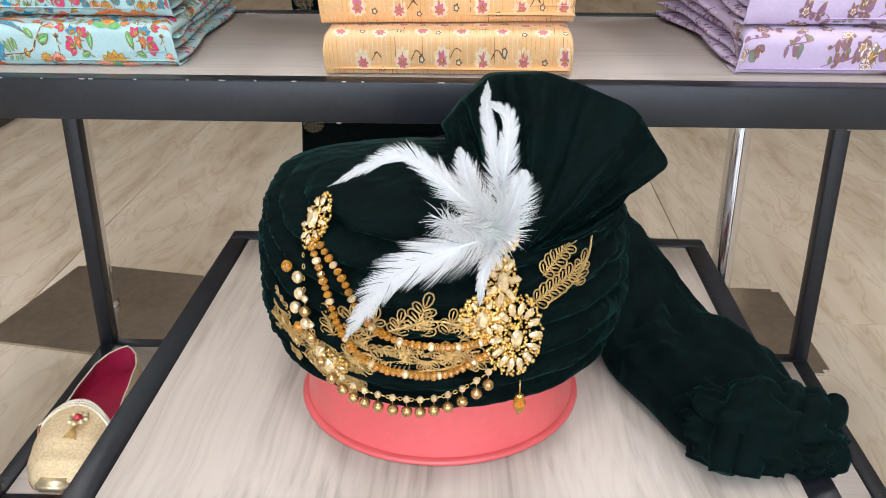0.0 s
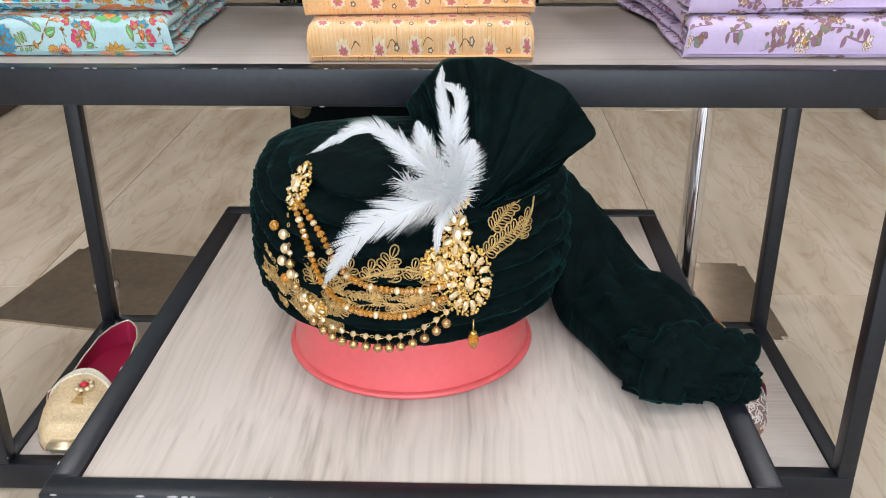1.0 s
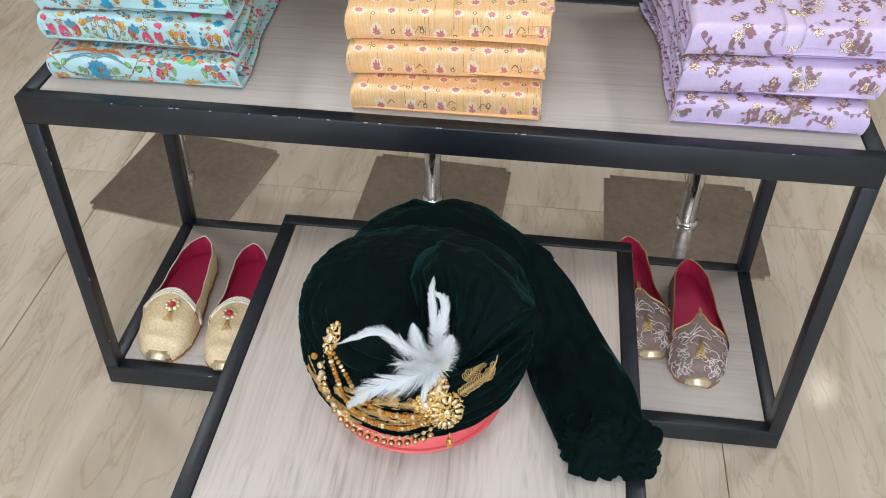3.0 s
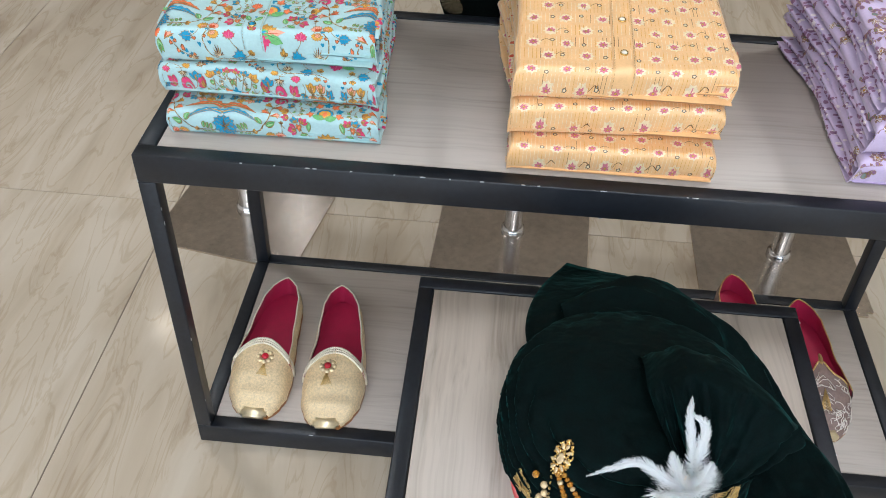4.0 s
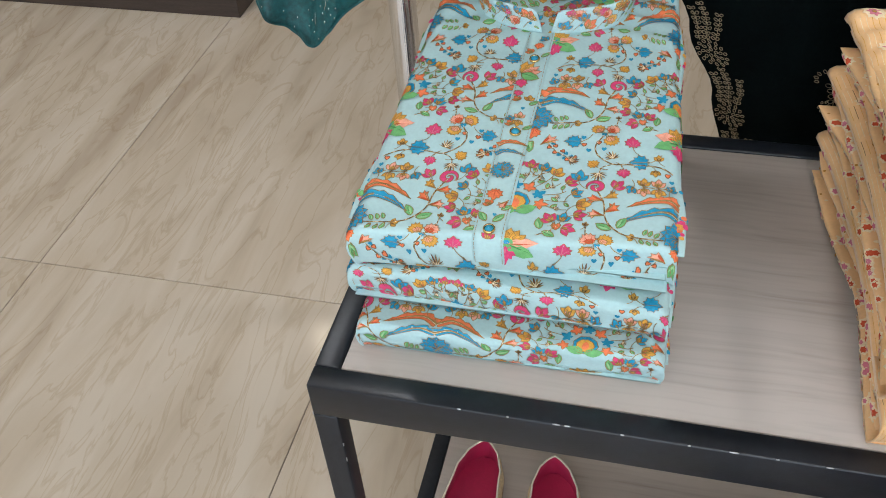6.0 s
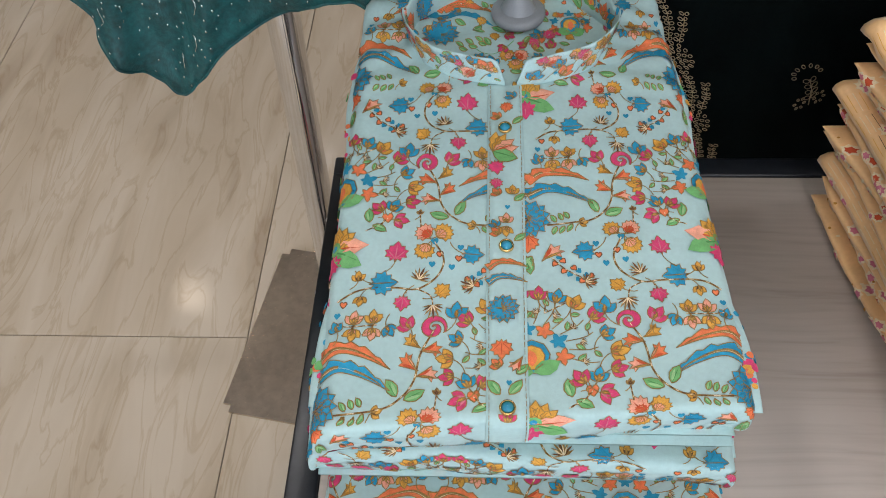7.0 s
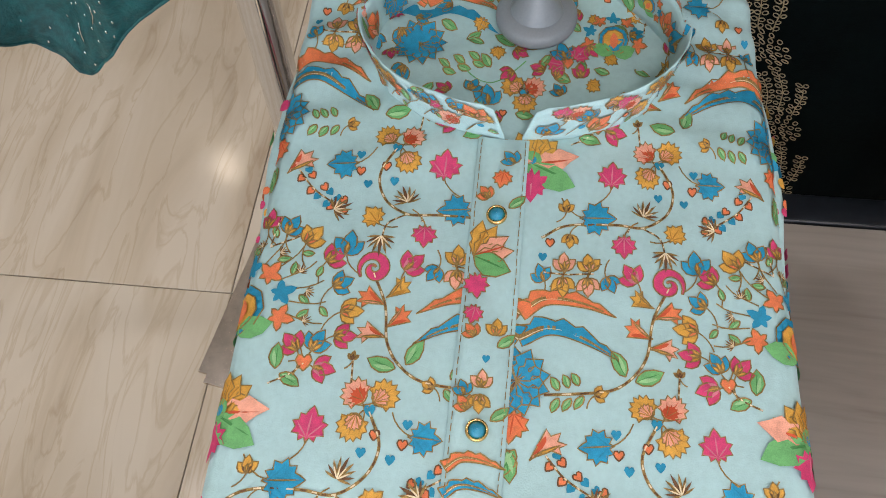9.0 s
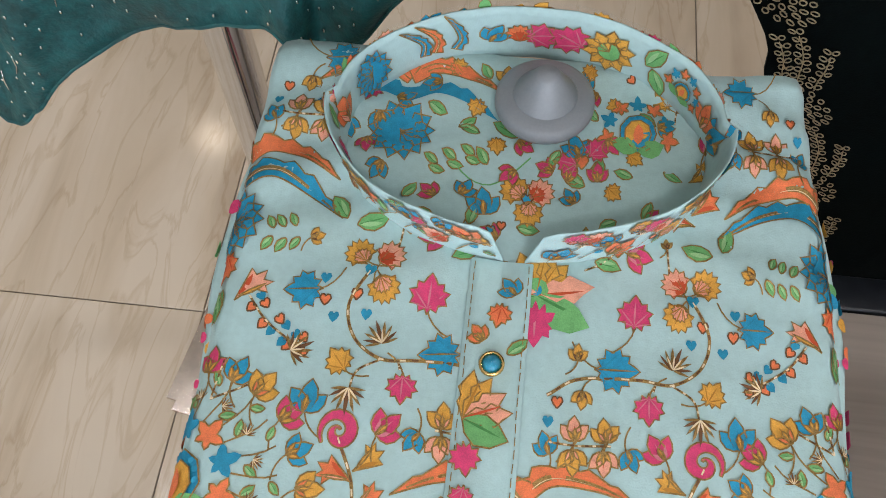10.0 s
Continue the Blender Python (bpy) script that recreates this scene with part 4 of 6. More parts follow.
        for s in spec["buttons"]:
            c, nn = on(px, s, 0.0022), surface(px, s)[1]
            rot = nn.to_track_quat("Z", "Y").to_matrix().to_4x4()
            bm = turned([(0.0001, 0.0030), (0.0020, 0.0026), (0.0031, 0.0014), (0.0034, 0.0)], 18)
            bm.transform(Matrix.Translation(c) @ rot)
            b_ob = part("button", bm, spec["button"], o)
            bm = turned([(0.0033, 0.0), (0.0034, 0.0016), (0.0042, 0.0019), (0.0046, 0.0008), (0.0046, 0.0)], 20)
            bm.transform(Matrix.Translation(c) @ rot)
            part("rim", bm, M_BRASS, b_ob)
        # standing collar: an oval band, open in front
        ea, eb, ec = 0.0735, 0.048, spec["neck"] + 0.049
        base_z = lambda y: h0 + kt * y

        def ring(t, v, out=0.0):
            a = -math.pi / 2 + 0.055 + t * (2 * math.pi - 0.11)
            hgt = 0.026 - 0.0005 * (0.5 + 0.5 * math.sin(a))
            corner = min(1.0, min(t, 1 - t) / 0.022)
            hgt *= math.sqrt(max(0.0, 1 - (1 - corner) ** 2)) * 0.75 + 0.25
            lean = 0.004 - 0.006 * v * (1 if math.sin(a) < 0 else 0.4)
            x, y = (ea + out - lean) * math.cos(a), ec + (eb + out - lean) * math.sin(a) - 0.004 * (math.sin(a) < -0.5) * (1 - v)
            return Vector((px + 0.004 + x, y, base_z(y) - 0.002 + hgt * v + 0.0018 * fbm(a * 1.5, v, seed)))
        ts = [i / 90 for i in range(91)]
        col = part("collar_band", grid_mesh(ring, ts, [k / 6 for k in range(7)]), base, o, "standing collar")
        so = col.modifiers.new("thickness", "SOLIDIFY")
        so.thickness, so.offset = 0.0007, 0
        PER, HG = 0.385, 0.029
        cpr_out = Print(lambda x, y: (ring(x / PER, y / HG, 0.0007), Vector((ring(x / PER, y / HG, 0.01) - ring(x / PER, y / HG)).normalized())), 1)
        cpr_in = Print(lambda x, y: (ring(x / PER, y / HG, -0.0007), Vector((ring(x / PER, y / HG) - ring(x / PER, y / HG, 0.01)).normalized())), 1)
        big_inside = spec.get("flora")
        kinds = (tulip(BLUE, BLUE), tulip(MUST, ORNG), maple(PINK), bloom(SALM), leaf(), bloom(MUST), tulip(ORNG, SALM))
        for k in range(38):
            x0_ = 0.010 + k * 0.0098
            if big_inside:
                cpr_out.motif(kinds[(k * 3) % 7], x0_, 0.012 + 0.011 * (k % 2), 0.0054 if (k * 3) % 7 != 4 else 0.009, rnd.uniform(-60, 60))
                cpr_out.motif(kinds[(k * 5 + 2) % 7], x0_ + 0.004, 0.0255 - 0.0055 * (k % 2), 0.0044 if (k * 5 + 2) % 7 != 4 else 0.007, rnd.uniform(-90, 90))
                cpr_out.motif([(DISC, (ORNG, NAVY, BLUE)[k % 3])], x0_ + 0.003, 0.023 - 0.011 * (k % 2), 0.0015)
                cpr_out.motif(leaf(GREEN) if k % 2 else thistle(), x0_ + 0.006, 0.021 - 0.012 * (k % 2), 0.0040 if k % 2 else 0.0028, rnd.uniform(0, 360))
                cpr_out.line([(x0_ - 0.003, 0.006), (x0_ + 0.001, 0.012), (x0_ + 0.005, 0.016), (x0_ + 0.008, 0.022)], 0.00028, GOLD)
            elif k % 2:
                for pr_ in (cpr_out, cpr_in):
                    pr_.motif([(DISC, spec["blots"][0]), (moved(DISC, 0, 0, 0.4), CREAM)], x0_, 0.009 + 0.008 * (k % 4 == 1), 0.0034)
        if big_inside:
            for x0_, shp, s_, tn in ((0.262, daisy(), 0.0115, 0), (0.235, wing(BLUE), 0.021, 78), (0.230, wing(ORNG), 0.021, 84), (0.222, wing(BLUE), 0.021, 95), (0.207, tulip(BLUE, NAVY), 0.0052, 30), (0.198, bloom(ORNG), 0.005, 0), (0.190, maple(PINK), 0.0075, 80), (0.180, maple(PINK), 0.0085, -60),
                                      (0.165, [(moved(PETAL, 0, 0, 1.0, k * 36, 1.2), MUST) for k in range(10)] + [(moved(DISC, 0, 0, 0.45), GREEN)], 0.0105, 0), (0.150, leaf(), 0.013, 30), (0.147, leaf(), 0.013, 150), (0.130, peacock(), 0.0050, 20), (0.112, tulip(ORNG, SALM), 0.0075, 0), (0.288, tulip(ORNG, SALM), 0.0075, 0), (0.300, leaf(), 0.012, 20), (0.100, tulip(BLUE, NAVY), 0.008, 40), (0.312, maple(PINK), 0.007, 0)):
                cpr_in.motif(shp, x0_, 0.0145 if shp[0][0] is not LEAF and len(shp[0]) == 2 else 0.008, s_, tn)
        cpr_out.mesh("collar_print", o, spec["print_label"])
        cpr_in.mesh("collar_lining_print", o, spec["print_label"])
        strip_ = part("collar_support", grid_mesh(lambda t, v: ring(t, 0.20 + v * 0.86, 0.0016), ts, [0, 0.5, 1]), M_CLEAR, o, "clear plastic strip round the collar")
        strip_.visible_shadow = False
    return o


TOP = 0.5468
TEAL = dict(cloth=M_TEAL, blots=(PINK, BLUE, GREEN, ORNG, MUST, NAVY), print_label="embroidered floral print in pink, blue, orange and green", flora=True)
YELLOW = dict(cloth=M_MUSTARD, flare=4.0, halo=True, blots=(ROSE, ROSE, BRICK, OCHRE, CREAM), print_label="small pink flowers and fine pin stripes")
PURPLE = dict(cloth=M_LILAC, flare=3.6, blots=(MAUVE, MAUVE, BLUSH, MAUVE), print_label="mauve leafy trails and pale flowers")


def stack(kind, word, group, rows, seed, **top):
    for k, row in enumerate(rows):
        last = k == len(rows) - 1
        lab = word + (", top one with standing collar" if last else (", bottom of stack on table" if k == 0 else ", middle of stack"))
        sp = dict(kind, at=row, seed=seed + k * 7.3, taper=1.0)
        if kind is TEAL:
            sp["print"] = lambda pr, a, b, c, d, k=k: flora(pr, a, b, c, d, (0.062, -0.04, 0.000)[k], (0.10, 0.05, 0.134)[k], (-0.0095, 0.296, 0.070, 0.045) if k == 2 else None)
        elif kind is YELLOW:
            sp["print"] = lambda pr, a, b, c, d, k=k: sprigs(pr, a, b, c, d, k)
        else:
            sp["print"] = lambda pr, a, b, c, d, k=k: roses(pr, a, b, c, d, k + 20)
        if last:
            sp.update(top, collar=True)
        kurta("folded_kurta", lab, group, sp)


# centre x, front y, turn, width, length, lower and upper height, rise of each per metre, slant of the front edge
stack(TEAL, "aqua floral printed folded kurta", "aqua kurtas", [
    (0.160, 0.036, 0.5, 0.248, 0.335, TOP, 0.592, 0.0, 0.03, 0.02), (0.156, 0.046, 0.0, 0.250, 0.330, 0.594, 0.641, 0.03, 0.07, -0.03), (0.1615, 0.043, 0.0, 0.238, 0.338, 0.643, 0.694, 0.07, 0.095, 0.075)], 3,
    placket=-0.0135, neck=0.247, buttons=(0.010, 0.114, 0.208), button=M_BUTTON, taper=1.0)
stack(YELLOW, "mustard floral printed folded kurta", "mustard kurtas", [
    (0.5505, 0.013, 0.0, 0.232, 0.335, TOP, 0.592, 0.0, 0.03, 0.02), (0.5505, 0.024, 0.0, 0.236, 0.338, 0.594, 0.641, 0.03, 0.07, 0.08), (0.552, 0.019, 0.0, 0.236, 0.338, 0.643, 0.690, 0.07, 0.105, 0.08)], 31,
    placket=-0.004, neck=0.245, buttons=(0.03, 0.09, 0.15, 0.208), button=M_PEARL, taper=1.0)
stack(PURPLE, "lilac floral printed folded kurta", "lilac kurtas", [
    (0.940, 0.033, 0.0, 0.228, 0.335, TOP, 0.592, 0.0, 0.03, 0.0), (0.943, 0.032, 1.0, 0.234, 0.338, 0.594, 0.641, 0.03, 0.07, 0.04), (0.946, 0.034, 1.5, 0.238, 0.338, 0.643, 0.690, 0.07, 0.105, 0.04)], 57,
    placket=-0.004, neck=0.245, buttons=(0.03, 0.09, 0.15, 0.208), button=M_PEARL, taper=0.6)

M_TAG = shader("grey_tag_plastic", (0.25, 0.27, 0.29), 0.38, vary=0.06, scale=100)
tag = thing("security_tag", "grey plastic cone-shaped security tag inside the aqua collar", "security tag", at=(0.158, 0.356, 0.7265))
part("disc", turned([(0.0001, 0.0), (0.0185, 0.0005), (0.0195, 0.003), (0.0192, 0.006), (0.0175, 0.0075), (0.0120, 0.008)], 40), M_TAG, tag)
part("cone", turned([(0.0125, 0.0078), (0.0118, 0.0095), (0.0085, 0.014), (0.0050, 0.0195), (0.0042, 0.0205), (0.0001, 0.0208)], 36), M_TAG, tag)

# ---- turban on its upturned pink tub ----
M_PINK = shader("pink_plastic", (0.72, 0.115, 0.115), 0.30, vary=0.05, scale=20, spec=0.5, coat=0.15)
M_VELVET = shader("bottle_green_velvet", (0.0011, 0.0048, 0.0046), 0.8, vary=0.5, scale=60, bump=1.0, bump_scale=42, depth=0.006, sheen=0.20, sheen_tint=(0.035, 0.26, 0.24), spec=0.06)
M_VELVET.node_tree.nodes["Principled BSDF"].inputs["Sheen Roughness"].default_value = 0.30
M_GOLD = shader("antique_gold", (0.80, 0.53, 0.18), 0.28, metal=1.0, vary=0.3, scale=400, bump=0.3, bump_scale=1500)
M_ZARI = shader("gold_zari_thread", (0.66, 0.46, 0.19), 0.30, metal=0.9, vary=0.4, scale=700, bump=0.4, bump_scale=2500)
M_AMBER = shader("amber_glass_bead", (0.80, 0.36, 0.045), 0.07, vary=0.35, scale=350, coat=0.4)
M_AMBER.node_tree.nodes["Principled BSDF"].inputs["Transmission Weight"].default_value = 0.65
M_CRYSTAL = shader("champagne_crystal", (0.78, 0.58, 0.33), 0.08, metal=0.5, vary=0.35, scale=250, coat=0.6)
M_BRONZE = shader("bronze_glass_bead", (0.50, 0.31, 0.13), 0.16, metal=0.8, vary=0.4, scale=300)
M_FEATHER = shader("white_feather", (0.69, 0.685, 0.67), 0.7, vary=0.05, scale=100, sheen=0.3, sheen_tint=(1, 1, 1))
M_FEATHER.node_tree.nodes["Principled BSDF"].inputs["Subsurface Weight"].default_value = 0.25

TUB = (0.5575, -0.279, 0.3985)
tub = thing("plastic_tub", "upturned round pink plastic tub with a rolled rim", "tub", at=TUB)
part("wall", turned([(0.0925, 0.004), (0.0915, 0.012), (0.0885, 0.045), (0.085, 0.085), (0.0835, 0.092), (0.079, 0.094), (0.001, 0.094)], 72), M_PINK, tub)
part("rim", turned([(0.0915, 0.0005), (0.0955, 0.0006), (0.0965, 0.0022), (0.0955, 0.0042), (0.0925, 0.0048), (0.0918, 0.0048)], 72), M_PINK, tub)

CX, CY, AX, AY, Z0, Z1 = 0.5624, -0.293, 0.1132, 0.113, 0.449, 0.583
PROFILE = [(0, 0.80), (0.05, 0.885), (0.13, 0.955), (0.30, 1.0), (0.58, 0.99), (0.78, 0.945), (0.89, 0.86), (0.955, 0.66), (1.0, 0.0)]


def girth(h):
    for (a, b), (c, d) in zip(PROFILE, PROFILE[1:]):
        if h <= c:
            t = (h - a) / (c - a)
            return b + (d - b) * (t if c < 0.9 else t * t * 0.5 + t * 0.5)
    return 0.0


def body(th, h, out=0.0):
    r = girth(h)
    return Vector((CX + (AX * r + out) * math.cos(th), CY + (AY * r + out) * math.sin(th), Z0 + (Z1 - Z0) * h - 0.026 * max(0.0, math.sin(th)) * r * h * h))


def wound(th, h):
    """The wound cloth: overlapping rolls that slant round the head and fade out on the crown."""
    a = math.degrees(th)
    left = 0.5 - 0.5 * math.cos(th)                       # 1 at the left side
    slant = 0.20 * math.sin(th + 2.2) + 0.10 * math.sin(2 * th)
    ph = (h * 7.6 + slant * 7 + 0.35 * fbm(math.cos(th) * 2, math.sin(th) * 2, 1.0)) % 1.0
    roll = (1 - (2 * ph - 0.85) ** 2) if ph < 0.93 else 0.25
    front = math.exp(-((math.degrees(th) + 98) / 32) ** 2)
    amp = (0.0120 * (0.55 + 0.6 * left)) * (1 - 0.72 * front * (h > 0.42)) * min(1.0, (1.0 - h) * 5.5) * min(1.0, h * 8 + 0.4)
    fine = 0.0016 * fbm(a * 0.06, h * 16, 3.0) + 0.0014 * math.sin(th * 38 + h * 26) * front - 0.0016 * max(0.0, 1 - 9 * abs(((h * 13 + 2.2 * math.sin(th * 1.5 + 1)) % 1.0) - 0.5))
    ridge = (h * 19 + 2.6 * math.sin(th * 1.3 + 0.6) + 0.9 * fbm(math.cos(th) * 3, math.sin(th) * 3, 6.0)) % 1.0
    fine -= 0.0024 * max(0.0, 1 - 7 * abs(ridge - 0.5)) * min(1.0, (1.0 - h) * 6)
    return body(th, h, amp * (roll - 0.5) + fine)


def on_turban(deg, z, out=0.0025):
    return body(radians(deg), (z - Z0) / (Z1 - Z0), out)


turban = thing("turban", "dark bottle-green velvet wedding turban with gold border and pleated fan", "turban", at=(0, 0, 0))
hs = [0, 0.012, 0.03] + [0.05 + 0.9 * k / 74 for k in range(75)] + [0.965, 0.98, 0.99, 0.997, 1.0]
part("wound_body", grid_mesh(wound, [2 * math.pi * i / 180 for i in range(180)], hs, closed_u=True), M_VELVET, turban)
part("lining", grid_mesh(lambda a, v: Vector((CX + (AX * 0.80 - 0.018 * v) * math.cos(a), CY + (AY * 0.80 - 0.018 * v) * math.sin(a), Z0 + 0.0005 + 0.03 * v * v)), [2 * math.pi * i / 60 for i in range(60)], [0, 0.5, 1], closed_u=True), M_VELVET, turban)

# the fan: pleats that spread from the knot to a curved edge and fold back on the crown
def corners(points, n):
    """A path of straight stretches with only slightly rounded corners."""
    pts = [Vector(p) for p in points]
    out = [pts[min(int(t), len(pts) - 2)].lerp(pts[min(int(t), len(pts) - 2) + 1], t - min(int(t), len(pts) - 2)) for t in ((len(pts) - 1) * i / (n - 1) for i in range(n))]
    return [(out[max(i - 2, 0)] + out[i] * 2 + out[min(i + 2, n - 1)]) / 4 for i in range(n)]


KNOT = Vector((0.604, -0.388, 0.548))
EDGE = corners([(0.560, -0.335, 0.603), (0.572, -0.345, 0.620), (0.588, -0.350, 0.636), (0.620, -0.358, 0.640), (0.662, -0.372, 0.626), (0.684, -0.366, 0.594), (0.664, -0.362, 0.573), (0.652, -0.364, 0.553)], 121)


def fan(a, r):
    e = EDGE[round(a * 120)]
    if r <= 1:
        p = KNOT.lerp(e, r)
        lift = 0.016 * math.sin(math.pi * r ** 0.8)
        saw = abs(((a * 5.6 + 0.35 * r + 0.3) % 1.0) - 0.30) / 0.70
        pleat = 0.0240 * (math.sqrt(saw) - 0.62) * (r ** 0.7) * (1.25 - 0.55 * r) + 0.0040 * math.sin(a * 62 + 2 * r) * (1 - r) * r * 3 - 0.0035 * max(0.0, 1 - 5 * abs(((a * 15 + 0.8 * math.sin(r * 4 + a * 9)) % 1.0) - 0.5)) * math.sqrt(r)
        p = p + Vector((-0.12, -1.0, 0.25)) * (lift * 0.6 + pleat)
        return p + Vector((0, 0, 0.0015 * fbm(a * 9, r * 5, 8)))
    t = (r - 1) / 0.6
    back = Vector((CX + (e.x - CX) * 0.72, max(e.y + 0.070, -0.33), min(e.z - 0.045, 0.592)))
    p = e.lerp(back, t)
    p.z += 0.010 * math.sin(math.pi * t)
    p.y += 0.012 * math.sin(math.pi * t)
    saw = abs(((a * 5.6 + 0.35 + 0.3) % 1.0) - 0.30) / 0.70
    return p + Vector((0, -1, 0.2)) * (0.0190 * (saw - 0.5) * 0.7 * (1 - t))


part("pleated_fan", grid_mesh(fan, [i / 120 for i in range(121)], [k / 40 for k in range(41)] + [1 + 0.6 * k / 14 for k in range(1, 15)]), M_VELVET, turban, "stiff velvet fan of pleats")

# the tail: a soft flattened tube from the back of the crown down onto the table
INNER = spline([(0.510, -0.205, 0.515), (0.570, -0.190, 0.522), (0.630, -0.190, 0.512), (0.668, -0.212, 0.465), (0.674, -0.248, 0.408), (0.702, -0.325, 0.406), (0.726, -0.378, 0.408)], 71)
OUTER = spline([(0.505, -0.140, 0.480), (0.560, -0.110, 0.488), (0.640, -0.115, 0.486), (0.712, -0.160, 0.458), (0.757, -0.205, 0.422), (0.788, -0.275, 0.420), (0.802, -0.340, 0.414)], 71)


def tail(a, s):
    k = round(s * 70)
    i, o = INNER[k], OUTER[k]
    c, w = (i + o) / 2, (o - i) / 2
    along = (INNER[min(k + 1, 70)] + OUTER[min(k + 1, 70)] - INNER[max(k - 1, 0)] - OUTER[max(k - 1, 0)]).normalized()
    n = w.cross(along).normalized()
    if n.z < 0:
        n = -n
    thick = 0.020 + 0.006 * math.sin(s * 9) - 0.006 * s
    ca, sa = math.cos(a), math.sin(a)
    p = c + w * math.copysign(abs(ca) ** 0.8, ca) + n * sa * thick
    p += n * (0.009 * fbm(ca * 2.5 + 5, s * 7, 4) + 0.005 * abs(math.sin(ca * 6 + s * 4 + 1.5 * fbm(s * 4, ca, 9)))) * (0.3 + max(0.0, sa))
    p.z = max(p.z, 0.4005 + 0.0008 * sa)
    return p


part("tail", grid_mesh(tail, [2 * math.pi * i / 48 for i in range(48)], [k / 70 for k in range(71)], closed_u=True), M_VELVET, turban, "long hanging velvet tail")


FLAP_IN = spline([(0.478, -0.225, 0.500), (0.545, -0.155, 0.512), (0.660, -0.155, 0.498)], 41)
FLAP_OUT = corners([(0.513, -0.012, 0.446), (0.620, -0.045, 0.455), (0.700, -0.115, 0.452)], 41)


def flap(a, v):
    """The tail folded over behind the crown, drawn out to a corner."""
    p = FLAP_IN[round(a * 40)].lerp(FLAP_OUT[round(a * 40)], v)
    return p + Vector((-0.024 * math.sin(math.pi * v ** 0.75) * (1 - a) ** 3, 0, 0.012 * math.sin(math.pi * v) + 0.003 * fbm(a * 4, v * 4, 3)))


fl = part("folded_flap", grid_mesh(flap, [i / 40 for i in range(41)], [k / 20 for k in range(21)]), M_VELVET, turban, "folded velvet flap behind the crown")
fm = fl.modifiers.new("thickness", "SOLIDIFY")
fm.thickness, fm.offset = 0.010, -1


def crumple(seed, c, rx, ry, rz):
    """A bunched cloth end: a squashed lump with sharp winding folds."""
    def f(a, v):
        b = math.pi * (v - 0.5)
        d = Vector((math.cos(a) * math.cos(b), math.sin(a) * math.cos(b), math.sin(b)))
        q = 1.0 + 0.22 * fbm(d.x * 1.6 + seed, d.y * 1.6, d.z * 1.6)
        for k, fr in enumerate((1.25, 2.3)):
            q -= (0.10, 0.06)[k] * (1 - min(1.0, 3.0 * abs(fbm(d.x * fr + seed * 3, d.y * fr + 0.6 * d.z, d.z * fr * 1.6 + k))))
        return Vector((c[0] + rx * q * d.x, c[1] + ry * q * d.y - 0.3 * rx * d.x * 0.3, max(c[2] + rz * q * d.z, 0.4008)))
    return grid_mesh(f, [2 * math.pi * i / 90 for i in range(90)], [k / 56 for k in range(57)], closed_u=True)


part("gathered_end", crumple(1.0, (0.757, -0.352, 0.417), 0.050, 0.036, 0.027), M_VELVET, turban, "crumpled gathered velvet end")
part("gathered_end", crumple(4.0, (0.784, -0.358, 0.411), 0.028, 0.026, 0.018), M_VELVET, turban, "crumpled gathered velvet end")


for dx, wide, r_ in ((0.0, 0.034, 0.0085), (0.014, 0.036, 0.0100), (0.030, 0.033, 0.0085), (0.044, 0.026, 0.0090), (0.056, 0.018, 0.0075)):
    arc_ = spline([(0.728 + dx, -0.352 - wide, 0.4085), (0.734 + dx, -0.352 - wide * 0.6, 0.424), (0.746 + dx, -0.350, 0.4375 - 0.20 * dx), (0.752 + dx, -0.350 + wide * 0.6, 0.428), (0.750 + dx, -0.350 + wide, 0.410)], 28)
    bm = tube(bmesh.new(), arc_, lambda t, r_=r_, dx=dx: r_ * (0.75 + 0.35 * math.sin(math.pi * t) + 0.18 * math.sin(9 * t + 60 * dx)), 14)
    for v in bm.verts:
        v.co.z = max(v.co.z + 0.003 * fbm(v.co.x * 60, v.co.y * 60, dx * 90), 0.4008)
    part("gathered_fold", bm, M_VELVET, turban, "rolled velvet fold")


# ---- gold border on the turban ----
def loop(bm, c, along, up, s, thick=0.00045):
    """A small raised petal loop of gold thread."""
    pts = [c + along * (s * (0.5 - 0.5 * math.cos(a))) + up * (0.34 * s * math.sin(a) * (0.5 + 0.5 * math.sin(a / 2))) for a in (2 * math.pi * i / 9 for i in range(10))]
    tube(bm, pts, thick * 1.15, 4, cap=False)
    tube(bm, [c + along * s * 0.15, c + along * s * 0.75], thick * 1.2, 4)


def frame_at(deg, z):
    p = on_turban(deg, z, 0.0042)
    e1 = (on_turban(deg + 1, z, 0.0042) - on_turban(deg - 1, z, 0.0042)).normalized()
    e2 = (on_turban(deg, z + 0.002, 0.0042) - on_turban(deg, z - 0.002, 0.0042)).normalized()
    return p, e1, e2


def sprig(bm, deg, z, turn, n, s, rnd):
    p, e1, e2 = frame_at(deg, z)
    d = e1 * math.cos(radians(turn)) + e2 * math.sin(radians(turn))
    side = e1.cross(e2).cross(d).normalized()
    tube(bm, [p, p + d * s * n * 0.62], 0.0005, 4)
    for k in range(n):
        q = p + d * (s * 0.62 * (k + 0.3))
        for sg in (-1, 1):
            v = (d * 0.62 + side * sg).normalized()
            loop(bm, q, v, v.cross(e1.cross(e2)).normalized(), s * rnd.uniform(0.85, 1.15))
    loop(bm, p + d * s * 0.62 * n, d, side, s * 1.1)


